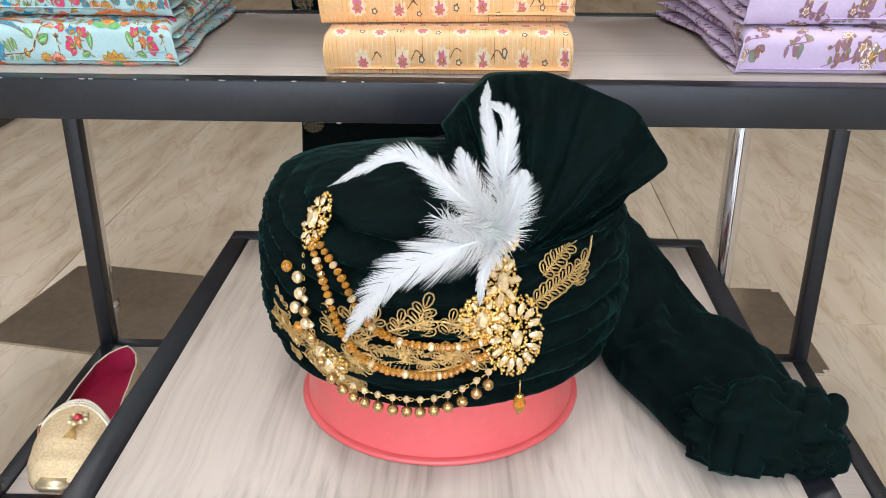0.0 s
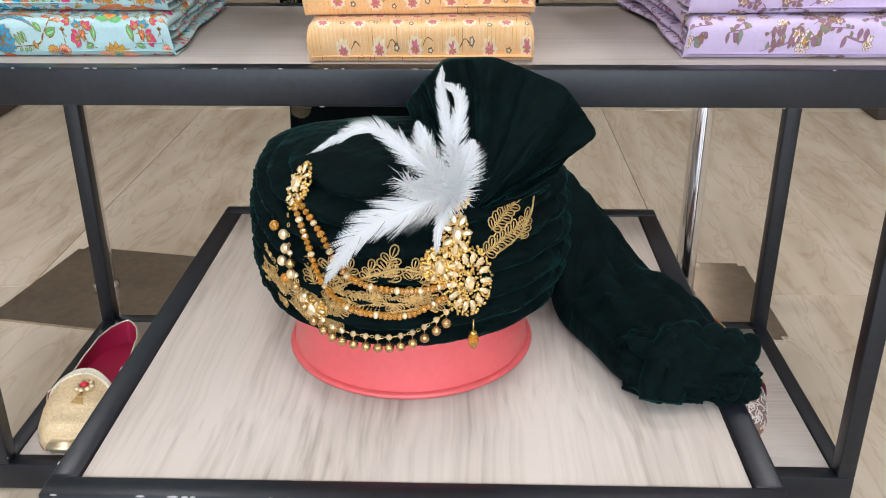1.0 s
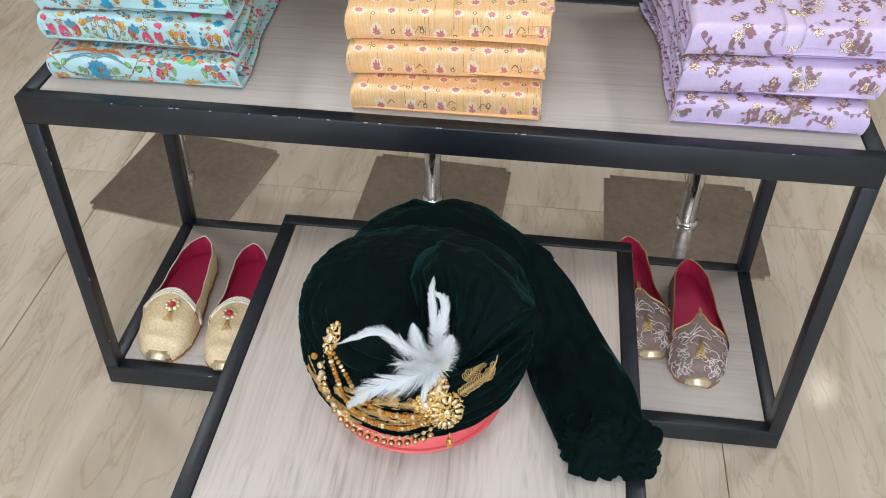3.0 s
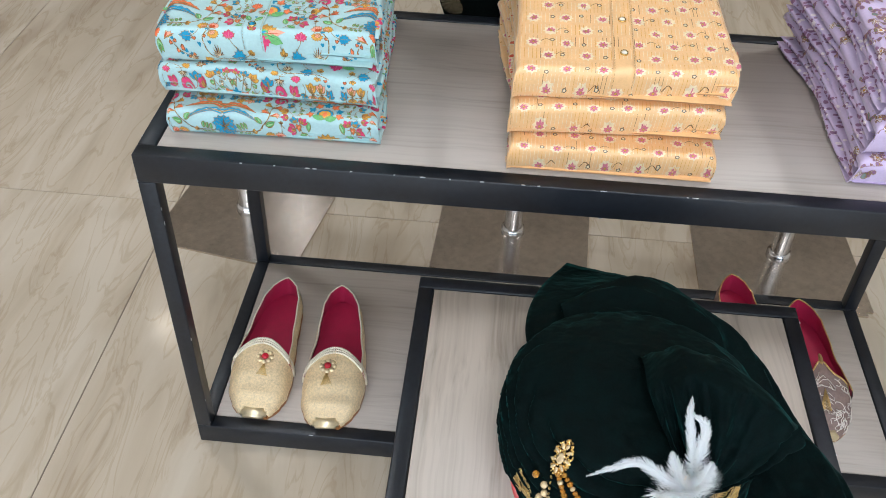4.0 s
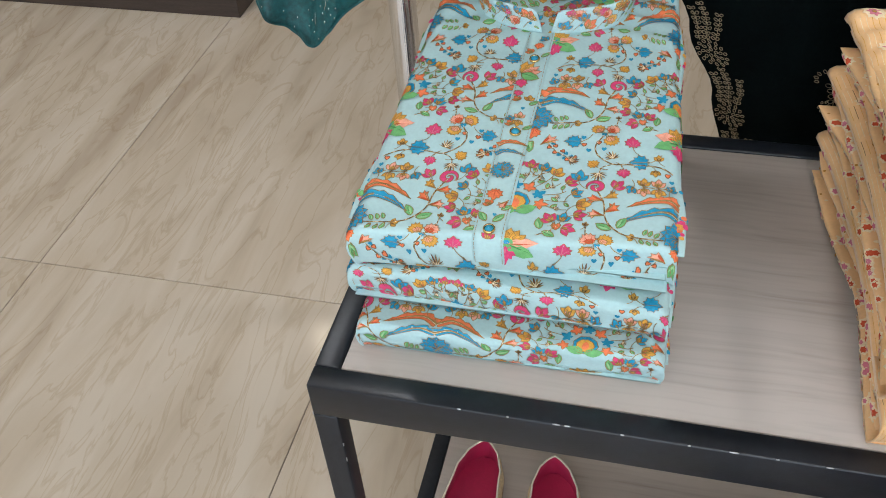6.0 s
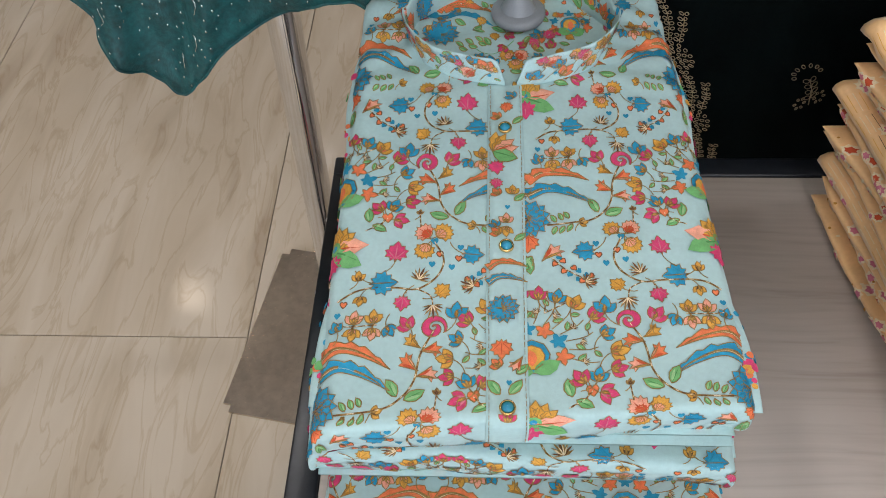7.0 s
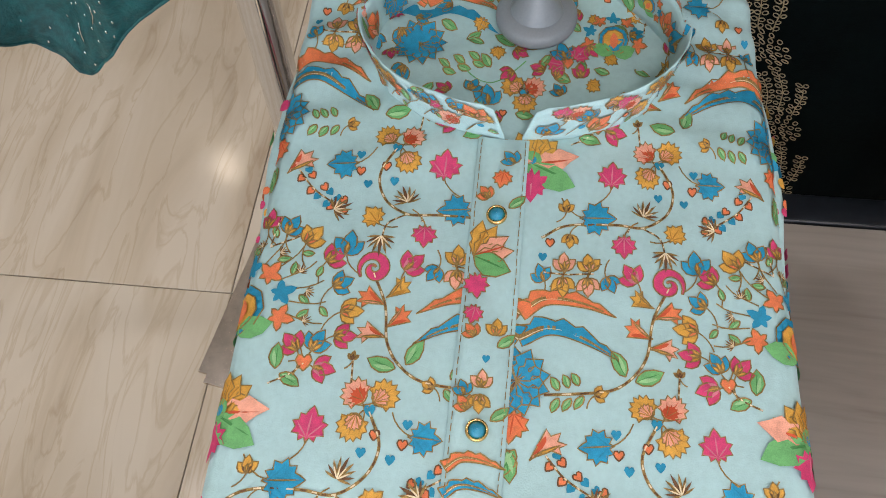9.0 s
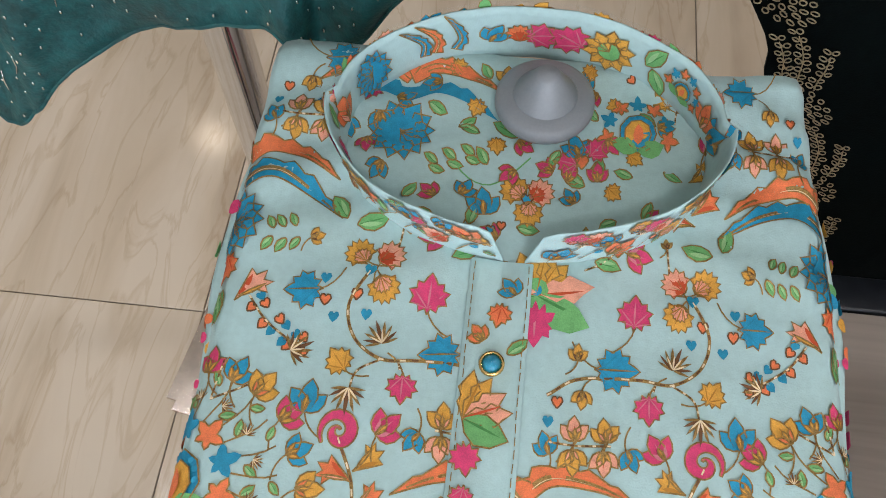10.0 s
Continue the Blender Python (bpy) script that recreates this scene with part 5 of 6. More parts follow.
rnd = random.Random(8)
zari = bmesh.new()
for deg, z, turn, n in ((-96, 0.512, 70, 3), (-84, 0.508, 60, 3), (-108, 0.504, 140, 3), (-90, 0.498, 10, 3), (-97, 0.494, 180, 4), (-120, 0.500, 110, 2)):
    sprig(zari, deg, z, turn, n, 0.0085, rnd)
for deg, z, turn, n in ((-64, 0.525, 30, 6), (-61, 0.539, 40, 5), (-50, 0.528, 66, 3)):
    sprig(zari, deg, z, turn, n, 0.0072, rnd)
for k in range(13):
    sprig(zari, -113 + 3.1 * k, 0.4955 + 0.0035 * math.sin(k * 1.7), 20 + 150 * (k % 2), 2, 0.0062, rnd)
    if k % 2:
        sprig(zari, -118 + 3.4 * k, 0.507 + 0.0004 * k, 78, 2, 0.0070, rnd)
for _ in range(28):
    deg = rnd.uniform(-150, -112)
    sprig(zari, deg, 0.490 - (deg + 146) * 0.0004 + rnd.uniform(-0.010, 0.012), rnd.uniform(0, 360), 2, 0.0062, rnd)
for line in ([(-115, 0.4885), (-105, 0.488), (-95, 0.4885), (-86, 0.492), (-78, 0.499)], [(-112, 0.502), (-103, 0.511), (-92, 0.519), (-84, 0.517)], [(-60, 0.523), (-52, 0.530), (-45, 0.541), (-42, 0.553)], [(-147, 0.493), (-136, 0.481), (-126, 0.472), (-118, 0.469)]):
    tube(zari, spline([on_turban(d, z, 0.0045) for d, z in line], 40), 0.0007, 5)
tagged(part("gold_embroidery", zari, M_ZARI, turban, "raised gold thread leaf embroidery"), kind="stuff")

# ---- brooch, chains and beads ----
pin = thing("turban_brooch", "gold filigree and crystal turban brooch with bead chains", "brooch")


def gem(bm, c, nrm, up, s, long=1.0):
    """A faceted stone: a low pointed cone on a girdle."""
    side = nrm.cross(up).normalized()
    n = 8
    lo = [bm.verts.new(c + (side * math.cos(a) + up * math.sin(a) * long) * s) for a in (2 * math.pi * i / n for i in range(n))]
    hi = [bm.verts.new(c + nrm * s * 0.55 + (side * math.cos(a) + up * math.sin(a) * long) * s * 0.55) for a in (2 * math.pi * (i + 0.5) / n for i in range(n))]
    for i in range(n):
        bm.faces.new((lo[i], lo[(i + 1) % n], hi[i]))
        bm.faces.new((lo[(i + 1) % n], hi[(i + 1) % n], hi[i]))
    bm.faces.new(hi)


def cluster(name, centre, stones, grains, reach, label, seed, petals=True):
    """A gold plaque of grains and scrolls with set stones round a drop-shaped middle."""
    rnd = random.Random(seed)
    p, e1, e2 = frame_at(*centre)
    nrm = e1.cross(e2).normalized()
    if nrm.dot(p - Vector((CX, CY, p.z))) < 0:
        nrm = -nrm
    plate = bmesh.new()
    for k in range(grains * 2):
        a, r = rnd.uniform(0, 2 * math.pi), math.sqrt(rnd.random())
        ball(plate, p + e1 * reach[0] * r * math.cos(a) + e2 * reach[1] * r * math.sin(a) + nrm * (0.002 + 0.0022 * (1 - r)), rnd.uniform(0.0006, 0.0013), 6, 4)
    plaque = part("gold_plaque", plate, M_GOLD, pin, label)
    for k in range(stones):
        a = 2 * math.pi * k / stones
        bm = bmesh.new()
        d = e1 * math.cos(a) + e2 * math.sin(a)
        gem(bm, p + e1 * reach[0] * 0.68 * math.cos(a) + e2 * reach[1] * 0.68 * math.sin(a) + nrm * 0.0046, nrm, d, 0.0021 if petals else 0.0015, 1.9)
        part("crystal", bm, M_CRYSTAL, plaque, smooth=False)
    bm = bmesh.new()
    gem(bm, p + nrm * 0.0058, nrm, e2, 0.0036, 1.5)
    part("crystal", bm, M_CRYSTAL, plaque, smooth=False)
    return p, e1, e2, nrm


cluster("disc", (-70, 0.509), 14, 260, (0.0165, 0.0245), "gold and crystal peacock-shaped plaque", 1)
cluster("rosette", (-79.0, 0.522), 6, 190, (0.0118, 0.0125), "round gold rosette", 2, False)
cluster("neck", (-73.5, 0.541), 7, 110, (0.0095, 0.015), "gold scroll with leaf-shaped crystals", 3)
cluster("crest", (-71.5, 0.5625), 5, 80, (0.0080, 0.0095), "oval gold loop with crystals", 4, False)
cluster("clasp", (-128.5, 0.561), 9, 100, (0.0085, 0.0165), "drop-shaped gold and crystal clasp", 5, False)
cluster("pendant", (-120, 0.485), 6, 70, (0.010, 0.008), "gold filigree pendant", 6, False)


def strand(points, n, r, material, name, squash=0.8, every=1, label=""):
    path = spline([on_turban(d, z, o) for d, z, o in points], n)
    for i, q in enumerate(path):
        if i % every == 0:
            bm = bmesh.new()
            d = (path[min(i + 1, n - 1)] - path[max(i - 1, 0)]).normalized()
            ball(bm, q, r * (1 + 0.10 * math.sin(i * 2.4)), 8, 6, (1, 1, squash), d.to_track_quat("Z", "Y").to_matrix())
            part(name, bm, material if not callable(material) else material(i), pin, label, smooth=False)
    return path


strand([(-126, 0.555, .008), (-116.2, 0.537, .007), (-109.5, 0.517, .007), (-100.6, 0.5076, .007), (-90.7, 0.5054, .007), (-82.4, 0.506, .007), (-76, 0.509, .007)], 38, 0.0025, lambda i: M_CRYSTAL if i % 5 == 4 else M_AMBER, "bead")
strand([(-128, 0.553, .008), (-121.2, 0.531, .008), (-116.2, 0.507, .008), (-108.1, 0.492, .008), (-97.8, 0.4882, .008), (-87.9, 0.4896, .008), (-78, 0.500, .008)], 42, 0.0025, lambda i: M_CRYSTAL if i % 6 == 3 else M_AMBER, "bead")
chain = spline([on_turban(d, z, .010) for d, z in ((-129, 0.546), (-127, 0.515), (-121, 0.490), (-115.4, 0.4764), (-109, 0.472), (-101, 0.471), (-93.7, 0.472), (-86.5, 0.477), (-79.5, 0.487), (-74, 0.497))], 90)
bm = bmesh.new()
for i in range(0, 88, 2):
    d = (chain[i + 2] - chain[i]).normalized()
    s = d.orthogonal().normalized() if (i // 2) % 2 else d.cross(d.orthogonal()).normalized()
    tube(bm, [chain[i] + d * 0.0014 * math.cos(a) + s * 0.0009 * math.sin(a) + d * 0.001 for a in (2 * math.pi * k / 8 for k in range(9))], 0.0003, 4, cap=False)
tagged(part("link_chain", bm, M_GOLD, pin, "fine gold link chain"), kind="stuff")
for i in range(8, 88, 5):
    c = chain[i]
    down = Vector((0, -0.10, -1)).normalized()
    bm = bmesh.new()
    ball(bm, c, 0.0021, 8, 6)
    part("bead", bm, M_CRYSTAL, pin, smooth=False)
    bm = bmesh.new()
    tube(bm, [c, c + down * 0.0058], 0.0003, 4)
    ball(bm, c + down * 0.0075, 0.0033, 10, 8)
    part("hanging_ball", bm, M_BRONZE, pin, "small gold ball on a link")
for deg, z, m in ((-136, 0.534, M_AMBER), (-131, 0.531, M_CRYSTAL), (-130, 0.522, M_CRYSTAL), (-132, 0.512, M_CRYSTAL), (-128, 0.505, M_CRYSTAL), (-126, 0.497, M_CRYSTAL), (-131, 0.500, M_AMBER), (-123, 0.491, M_CRYSTAL)):
    bm = bmesh.new()
    ball(bm, on_turban(deg, z, 0.009), 0.0032, 10, 7, (1, 1, 1.15))
    part("bead", bm, m, pin, smooth=False)
drop_c = on_turban(-69, 0.4835, 0.012)
bm = bmesh.new()
tube(bm, [drop_c, drop_c + Vector((0, -0.001, -0.008))], 0.0005, 5)
ball(bm, drop_c + Vector((0, -0.001, -0.009)), 0.0026, 8, 5, (1, 1, 0.5))
part("cap", bm, M_GOLD, pin)
bm = bmesh.new()
ball(bm, drop_c + Vector((0, -0.001, -0.0145)), 0.0036, 8, 6, (1, 1, 1.7))
part("drop", bm, M_AMBER, pin, "long amber glass drop", smooth=False)

# ---- feathers ----
plume = thing("feather_plume", "white feather plume pinned above the brooch", "feathers")
ROOT = Vector((0.594, -0.402, 0.566))


def feather(points, width, label, seed, lean=1.0, fluff=0.40, n=480):
    """A quill with many fine barbs on both sides; the barbs by the root are loose down."""
    rnd = random.Random(seed)
    path = spline(points, 60)
    quill = part("feather", tube(bmesh.new(), path, lambda t: 0.00075 * (1 - t) + 0.00012, 6), M_FEATHER, plume, label)
    verts, faces = [], []
    for i in range(n):
        t = (i + 0.5) / n
        k = min(int(t * 59), 58)
        p = path[k].lerp(path[k + 1], t * 59 - k)
        d = (path[k + 1] - path[k]).normalized()
        nrm = (Vector((0, -1, 0.35)) - d * d.dot(Vector((0, -1, 0.35)))).normalized()
        for sg in (-1, 1):
            side = d.cross(nrm) * sg
            w = width * (math.sin(math.pi * min(1.0, 0.10 + 0.92 * t) ** 0.8) ** 0.7) * rnd.uniform(0.86, 1.08)
            loose = max(0.0, 1 - t / fluff) if fluff else 0.0
            clump = math.sin(17.3 * int(t * 26 + 3 * sg + seed) + seed)
            lean_ = 1.25 * lean * (1 + 0.10 * clump) * rnd.uniform(0.93, 1.07) + 0.25 * t
            w *= 1 + 0.10 * math.sin(9.1 * int(t * 26 + 3 * sg + seed))
            tip = p + (side * (1 - 0.25 * lean_) + d * lean_).normalized() * w * (1 + 0.5 * loose * rnd.random())
            tip += Vector((rnd.uniform(-1, 1), rnd.uniform(-1, 0.3), rnd.uniform(-1, 1))) * 0.009 * loose + nrm * 0.0012 * rnd.uniform(-1, 1)
            mid = p.lerp(tip, 0.55) + d * -0.10 * w + nrm * 0.0008
            hw = d * (0.00036 if loose < 0.3 else 0.0002)
            b = len(verts)
            verts += [p - hw, p + hw, mid - hw, mid + hw, tip]
            faces += [(b, b + 1, b + 3, b + 2), (b + 2, b + 3, b + 4)]
    me = bpy.data.meshes.new("vane")
    me.from_pydata(verts, [], faces)
    me.materials.append(M_FEATHER)
    ob = new("vane", me)
    ob.parent = quill
    tagged(ob, "fine white barbs", kind="stuff")


feather([ROOT, (0.572, -0.412, 0.592), (0.545, -0.412, 0.611), (0.509, -0.417, 0.5965)], 0.0135, "long curved white feather", 1)
feather([ROOT, (0.572, -0.420, 0.566), (0.539, -0.422, 0.549), (0.512, -0.414, 0.509)], 0.0235, "broad drooping white feather", 2)
feather([ROOT, (0.591, -0.392, 0.598), (0.586, -0.376, 0.622), (0.586, -0.364, 0.637)], 0.0090, "narrow upright white feather", 3, lean=0.9)
feather([ROOT, (0.596, -0.392, 0.600), (0.597, -0.380, 0.620), (0.587, -0.375, 0.629)], 0.0100, "upright white feather with a bent tip", 4, lean=0.9)
feather([ROOT, (0.600, -0.402, 0.582), (0.606, -0.396, 0.600)], 0.0120, "short fluffy white feather", 5, lean=0.8, fluff=0.9)
feather([ROOT, (0.586, -0.418, 0.552), (0.584, -0.424, 0.536)], 0.0062, "small hanging white feather", 6, lean=0.9)
feather([ROOT, (0.580, -0.408, 0.590), (0.572, -0.398, 0.612)], 0.0130, "short spiky white feather", 7, lean=0.9, fluff=0.8)
rnd = random.Random(12)
verts, faces = [], []
for _ in range(650):
    a = Vector((rnd.gauss(0, 1), rnd.gauss(-0.5, 0.5), rnd.gauss(0, 0.8))).normalized()
    c = ROOT.lerp(Vector((0.565, -0.415, 0.578)), rnd.random() ** 1.3)
    L_ = rnd.uniform(0.005, 0.017)
    w = a.orthogonal().normalized() * 0.00020
    m_ = c + a * L_ * 0.6 + Vector((0, 0, 0.001))
    e_ = c + a * L_ + Vector((rnd.uniform(-.002, .002), 0, rnd.uniform(-.003, .002)))
    b = len(verts)
    verts += [c - w, c + w, m_ - w, m_ + w, e_]
    faces += [(b, b + 1, b + 3, b + 2), (b + 2, b + 3, b + 4)]
me = bpy.data.meshes.new("down")
me.from_pydata(verts, [], faces)
me.materials.append(M_FEATHER)
ob = new("down", me)
ob.parent = plume
tagged(ob, "soft loose white down", kind="stuff")

# ---- embroidered slip-on shoes ----
M_CRIMSON = shader("crimson_lining", (0.36, 0.008, 0.052), 0.62, vary=0.12, scale=60, bump=0.15, bump_scale=600, sheen=0.3, sheen_tint=(0.9, 0.2, 0.3))
M_GOLDCLOTH = shader("pale_gold_brocade", (0.80, 0.63, 0.38), 0.42, metal=0.35, vary=0.25, scale=330, bump=0.5, bump_scale=1300)
M_BRAID = shader("silver_gold_braid", (0.84, 0.76, 0.62), 0.32, metal=0.4, vary=0.25, scale=500)
M_LEATHER = shader("tan_leather", (0.30, 0.12, 0.035), 0.5, vary=0.3, scale=40, bump=0.2, bump_scale=400)
M_MAROON = shader("maroon_brocade", (0.25, 0.018, 0.06), 0.5, vary=0.15, scale=200, bump=0.3, bump_scale=1500, sheen=0.3, sheen_tint=(0.9, 0.3, 0.4))
M_SILVER = shader("silver_mosaic_thread", (0.72, 0.66, 0.60), 0.35, metal=0.5, vary=0.2, scale=300)
M_MUSHROOM = shader("mushroom_brocade", (0.20, 0.135, 0.115), 0.55, vary=0.25, scale=200, bump=0.3, bump_scale=1200)
M_RUBY = shader("ruby_stone", (0.5, 0.015, 0.03), 0.12, vary=0.2, scale=300, coat=0.5)
M_FOIL = shader("gold_foil", (0.90, 0.76, 0.50), 0.34, metal=0.8, vary=0.12, scale=120)

WIDTHS = [(0, 0.004), (0.02, 0.0125), (0.06, 0.0225), (0.15, 0.0325), (0.35, 0.0380), (0.55, 0.0440), (0.72, 0.0480), (0.84, 0.0450), (0.93, 0.0360), (0.985, 0.024), (1.0, 0.018)]


def lerp_table(tab, s):
    for (a, b), (c, d) in zip(tab, tab[1:]):
        if s <= c:
            t = (s - a) / (c - a)
            t = t * t * (3 - 2 * t) if 0.1 < a < 0.9 else t
            return b + (d - b) * t
    return tab[-1][1]


def shoe(label, group, x, y, z, turn, style, side, L=0.262):
    """A flat slip-on: heel at the origin, toe towards -y. side: 1 or -1, which way the sole bows."""
    o = thing("slip_on_shoe", label, "shoe", group, (x, y, z))
    o.rotation_euler = (0, 0, radians(turn))
    wd = lambda s: lerp_table(WIDTHS, s)
    mid = lambda s: 0.006 * side * math.sin(math.pi * s) * (1 if s < 0.8 else 1)
    high = lambda s: 0.052 - 0.022 * min(1.0, s / 0.45) + 0.012 * max(0.0, (s - 0.45) / 0.3)
    throat = {"gold": 0.56, "silver": 0.60, "maroon": 0.50}[style]
    upper = {"gold": M_GOLDCLOTH, "silver": M_MUSHROOM, "maroon": M_MAROON}[style]
    inner = M_LEATHER if style == "maroon" else M_CRIMSON
    trim = {"gold": M_BRAID, "silver": M_ZARI, "maroon": M_ZARI}[style]

    def edge(q):
        """Round the heel: q from -1 (one side of the throat) to 1."""
        s = abs(q) ** 1.6 * (throat + 0.12)
        return s, math.copysign(wd(s), q)

    def rim(q, v, inset=0.0):
        s, w = edge(q)
        lean = 0.0035 * math.sin(math.pi * v) - 0.0025 * v
        w2 = math.copysign(max(0.0, abs(w) + lean - inset), w)
        yy = -L * s + (0.006 * (1 - v * 0.6) - inset) * max(0.0, 1 - s / 0.05) * 0.5
        return Vector((mid(s) + w2, yy, 0.006 + (high(s) - 0.006) * v))
    qs = [-1 + 2 * i / 64 for i in range(65)]
    # sole
    bm = bmesh.new()
    ring = [(s, sg) for sg in (1, -1) for s in ([i / 30 for i in range(31)] if sg == 1 else [i / 30 for i in range(29, 0, -1)])]
    lo = [bm.verts.new((mid(s) + sg * (wd(s) + 0.0012), -L * s, 0.0006)) for s, sg in ring]
    hi = [bm.verts.new((mid(s) + sg * (wd(s) + 0.0016), -L * s, 0.0065)) for s, sg in ring]
    for i in range(len(ring)):
        j = (i + 1) % len(ring)
        bm.faces.new((lo[i], lo[j], hi[j], hi[i]))
    bm.faces.new(hi)
    bm.faces.new(lo[::-1])
    part("sole", bm, M_LEATHER, o, "thin leather sole", smooth=False)
    part("quarter", grid_mesh(lambda q, v: rim(q, v), qs, [k / 6 for k in range(7)]), upper, o, "side and heel of the upper")
    part("lining", grid_mesh(lambda q, v: rim(q, v, 0.0016 + 0.001 * (1 - v)), qs, [k / 6 for k in range(7)]), inner, o, "inside lining")
    part("insole", grid_mesh(lambda a, s: Vector((mid(s) + a * (wd(s) - 0.001), -L * s, 0.0085 + 0.004 * (1 - s) + 0.002 * a * a)), [-1 + i / 5 for i in range(11)], [0.005 + i / 30 * 0.9 for i in range(31)]), inner, o)
    part("topline", tube(bmesh.new(), [rim(q, 1.0, 0.0006) + Vector((0, 0, 0.0004)) for q in qs], 0.0013, 6), trim, o, "corded edge")

    # vamp: a dome from the throat to the toe
    def cut(a):
        if style == "gold":
            return throat + 0.10 * (abs(a) ** 1.5) - 0.014 * math.cos(a * 5.5)
        if style == "silver":
            return throat + 0.03 + 0.05 * abs(a) ** 1.2 - 0.085 * math.exp(-(a / 0.13) ** 2)
        return throat - 0.02 + 0.11 * max(0.0, abs(a) - 0.35) ** 0.8

    def vamp(a, v):
        s = cut(a) + (0.992 - cut(a)) * v
        hgt = lerp_table([(0, 0.05), (0.5, 0.056), (0.62, 0.053), (0.75, 0.046), (0.88, 0.034), (0.96, 0.022), (1.0, 0.014)], s)
        b = a * math.pi / 2
        return Vector((mid(s) + (wd(s) + 0.0012) * math.copysign(abs(math.sin(b)) ** 0.85, b), -L * s, 0.005 + (hgt - 0.005) * max(0.0, math.cos(b)) ** 0.72))
    av = [-1 + i / 20 for i in range(41)]
    part("vamp", grid_mesh(vamp, av, [k / 26 for k in range(27)]), upper, o, {"gold": "pale gold brocade front", "silver": "silver mosaic embroidered front", "maroon": "maroon brocade front with pale dots"}[style])
    vn = lambda a, v: (vamp(a + 0.01, v) - vamp(a - 0.01, v)).cross(vamp(a, min(1, v + 0.01)) - vamp(a, max(0, v - 0.01))).normalized() * (-1)

    def lifted(a, v, d):
        n = vn(a, v)
        return vamp(a, v) + (n if n.z > -0.2 else -n) * d
    if style == "gold":
        for row in range(3):
            bm = bmesh.new()
            for i in range(60):
                a = -0.97 + 1.94 * i / 59
                ball(bm, lifted(a, 0.014 + 0.036 * row, 0.0016), 0.0023, 6, 4)
            tagged(part("braid", bm, M_BRAID, o, "row of braided silver beads"), kind="stuff")
        c, n = lifted(-0.08 * side, 0.30, 0.002), vn(-0.08 * side, 0.30)
        for k in range(8):
            a = 2 * math.pi * k / 8
            bm = bmesh.new()
            ball(bm, c + Vector((0.0100 * math.cos(a), 0.0100 * math.sin(a), 0.0010)), 0.0044, 8, 5, (1, 1, 0.7))
            part("petal", bm, M_FOIL, o)
        bm = bmesh.new()
        ball(bm, c + Vector((0, 0, 0.0026)), 0.0056, 10, 7, (1, 1, 0.8))
        part("stone", bm, M_RUBY, o, "red stone at the flower's middle")
        bm = bmesh.new()
        for k in range(14):
            w = (k - 6.5) / 6.5
            tube(bm, [lifted(-0.08 * side, 0.36, 0.002), lifted(-0.08 * side + 0.03 * w, 0.46, 0.0030), lifted(-0.08 * side + 0.09 * w, 0.56, 0.0018)], 0.00045, 4)
        tagged(part("tassel", bm, M_ZARI, o, "small gold thread tassel"), kind="stuff")
    elif style == "silver":
        rnd = random.Random(5)
        bm = bmesh.new()
        cells = [(rnd.uniform(-0.95, 0.95), rnd.uniform(0.05, 0.9)) for _ in range(95)]
        for a, v in cells:
            ang = rnd.uniform(0, 6.28)
            pts = [lifted(max(-0.98, min(0.98, a + 0.13 * math.cos(t) * (0.4 + 0.6 * abs(math.cos(t + ang))))), max(0.02, min(0.97, v + 0.055 * math.sin(t))), 0.0006) for t in (ang + k * 0.8 for k in range(6))]
            tube(bm, pts, 0.00068, 4)
        tagged(part("mosaic_embroidery", bm, M_SILVER, o, "white and silver mosaic stitching"), kind="stuff")
        tube_pts = [lifted(a, 0.004, 0.0008) for a in av]
        part("braid", tube(bmesh.new(), tube_pts, 0.0015, 6), M_ZARI, o, "gold braid along the throat")
        bm = bmesh.new()
        ball(bm, vamp(0, 0) + Vector((0, 0.002, 0.002)), 0.0040, 8, 6, (0.9, 3.0, 0.8))
        part("tongue_tip", bm, M_ZARI, o, "pointed gold tongue")
        bm = bmesh.new()
        for k in range(12):
            w = (k - 5.5) / 5.5
            tube(bm, [lifted(0.0, 0.45, 0.002), lifted(0.05 * w, 0.60, 0.003), lifted(0.09 * w, 0.72, 0.0018)], 0.0005, 4)
        tagged(part("tassel", bm, M_ZARI, o, "small gold thread tassel"), kind="stuff")
    else:
        part("braid", tube(bmesh.new(), [lifted(a, 0.006, 0.0008) for a in av], 0.0013, 6), M_ZARI, o, "gold cord along the throat")
        bm = bmesh.new()
        for i in range(11):
            for j in range(13):
                a, v = -0.9 + 0.18 * i + 0.09 * (j % 2), 0.08 + j * 0.068
                if a < 0.95:
                    ball(bm, lifted(a, v, 0.0003), 0.0009, 6, 4, (1.3, 0.9, 0.5))
        tagged(part("woven_dot", bm, M_BRAID, o, "small pale woven dots"), kind="stuff")
    if style != "maroon":
        bm = bmesh.new()
        bmesh.ops.create_cube(bm, size=1)
        for v in bm.verts:
            v.co = (mid(1) + v.co.x * 0.040, -L * 0.985 + v.co.y * 0.022, 0.0125 + v.co.z * 0.015 + v.co.y * -0.004)
        bmesh.ops.bevel(bm, geom=bm.edges[:], offset=0.0045, segments=3, affect="EDGES")
        part("toe_tip", bm, M_FOIL, o, "shiny square turned-up gold toe")
    return o


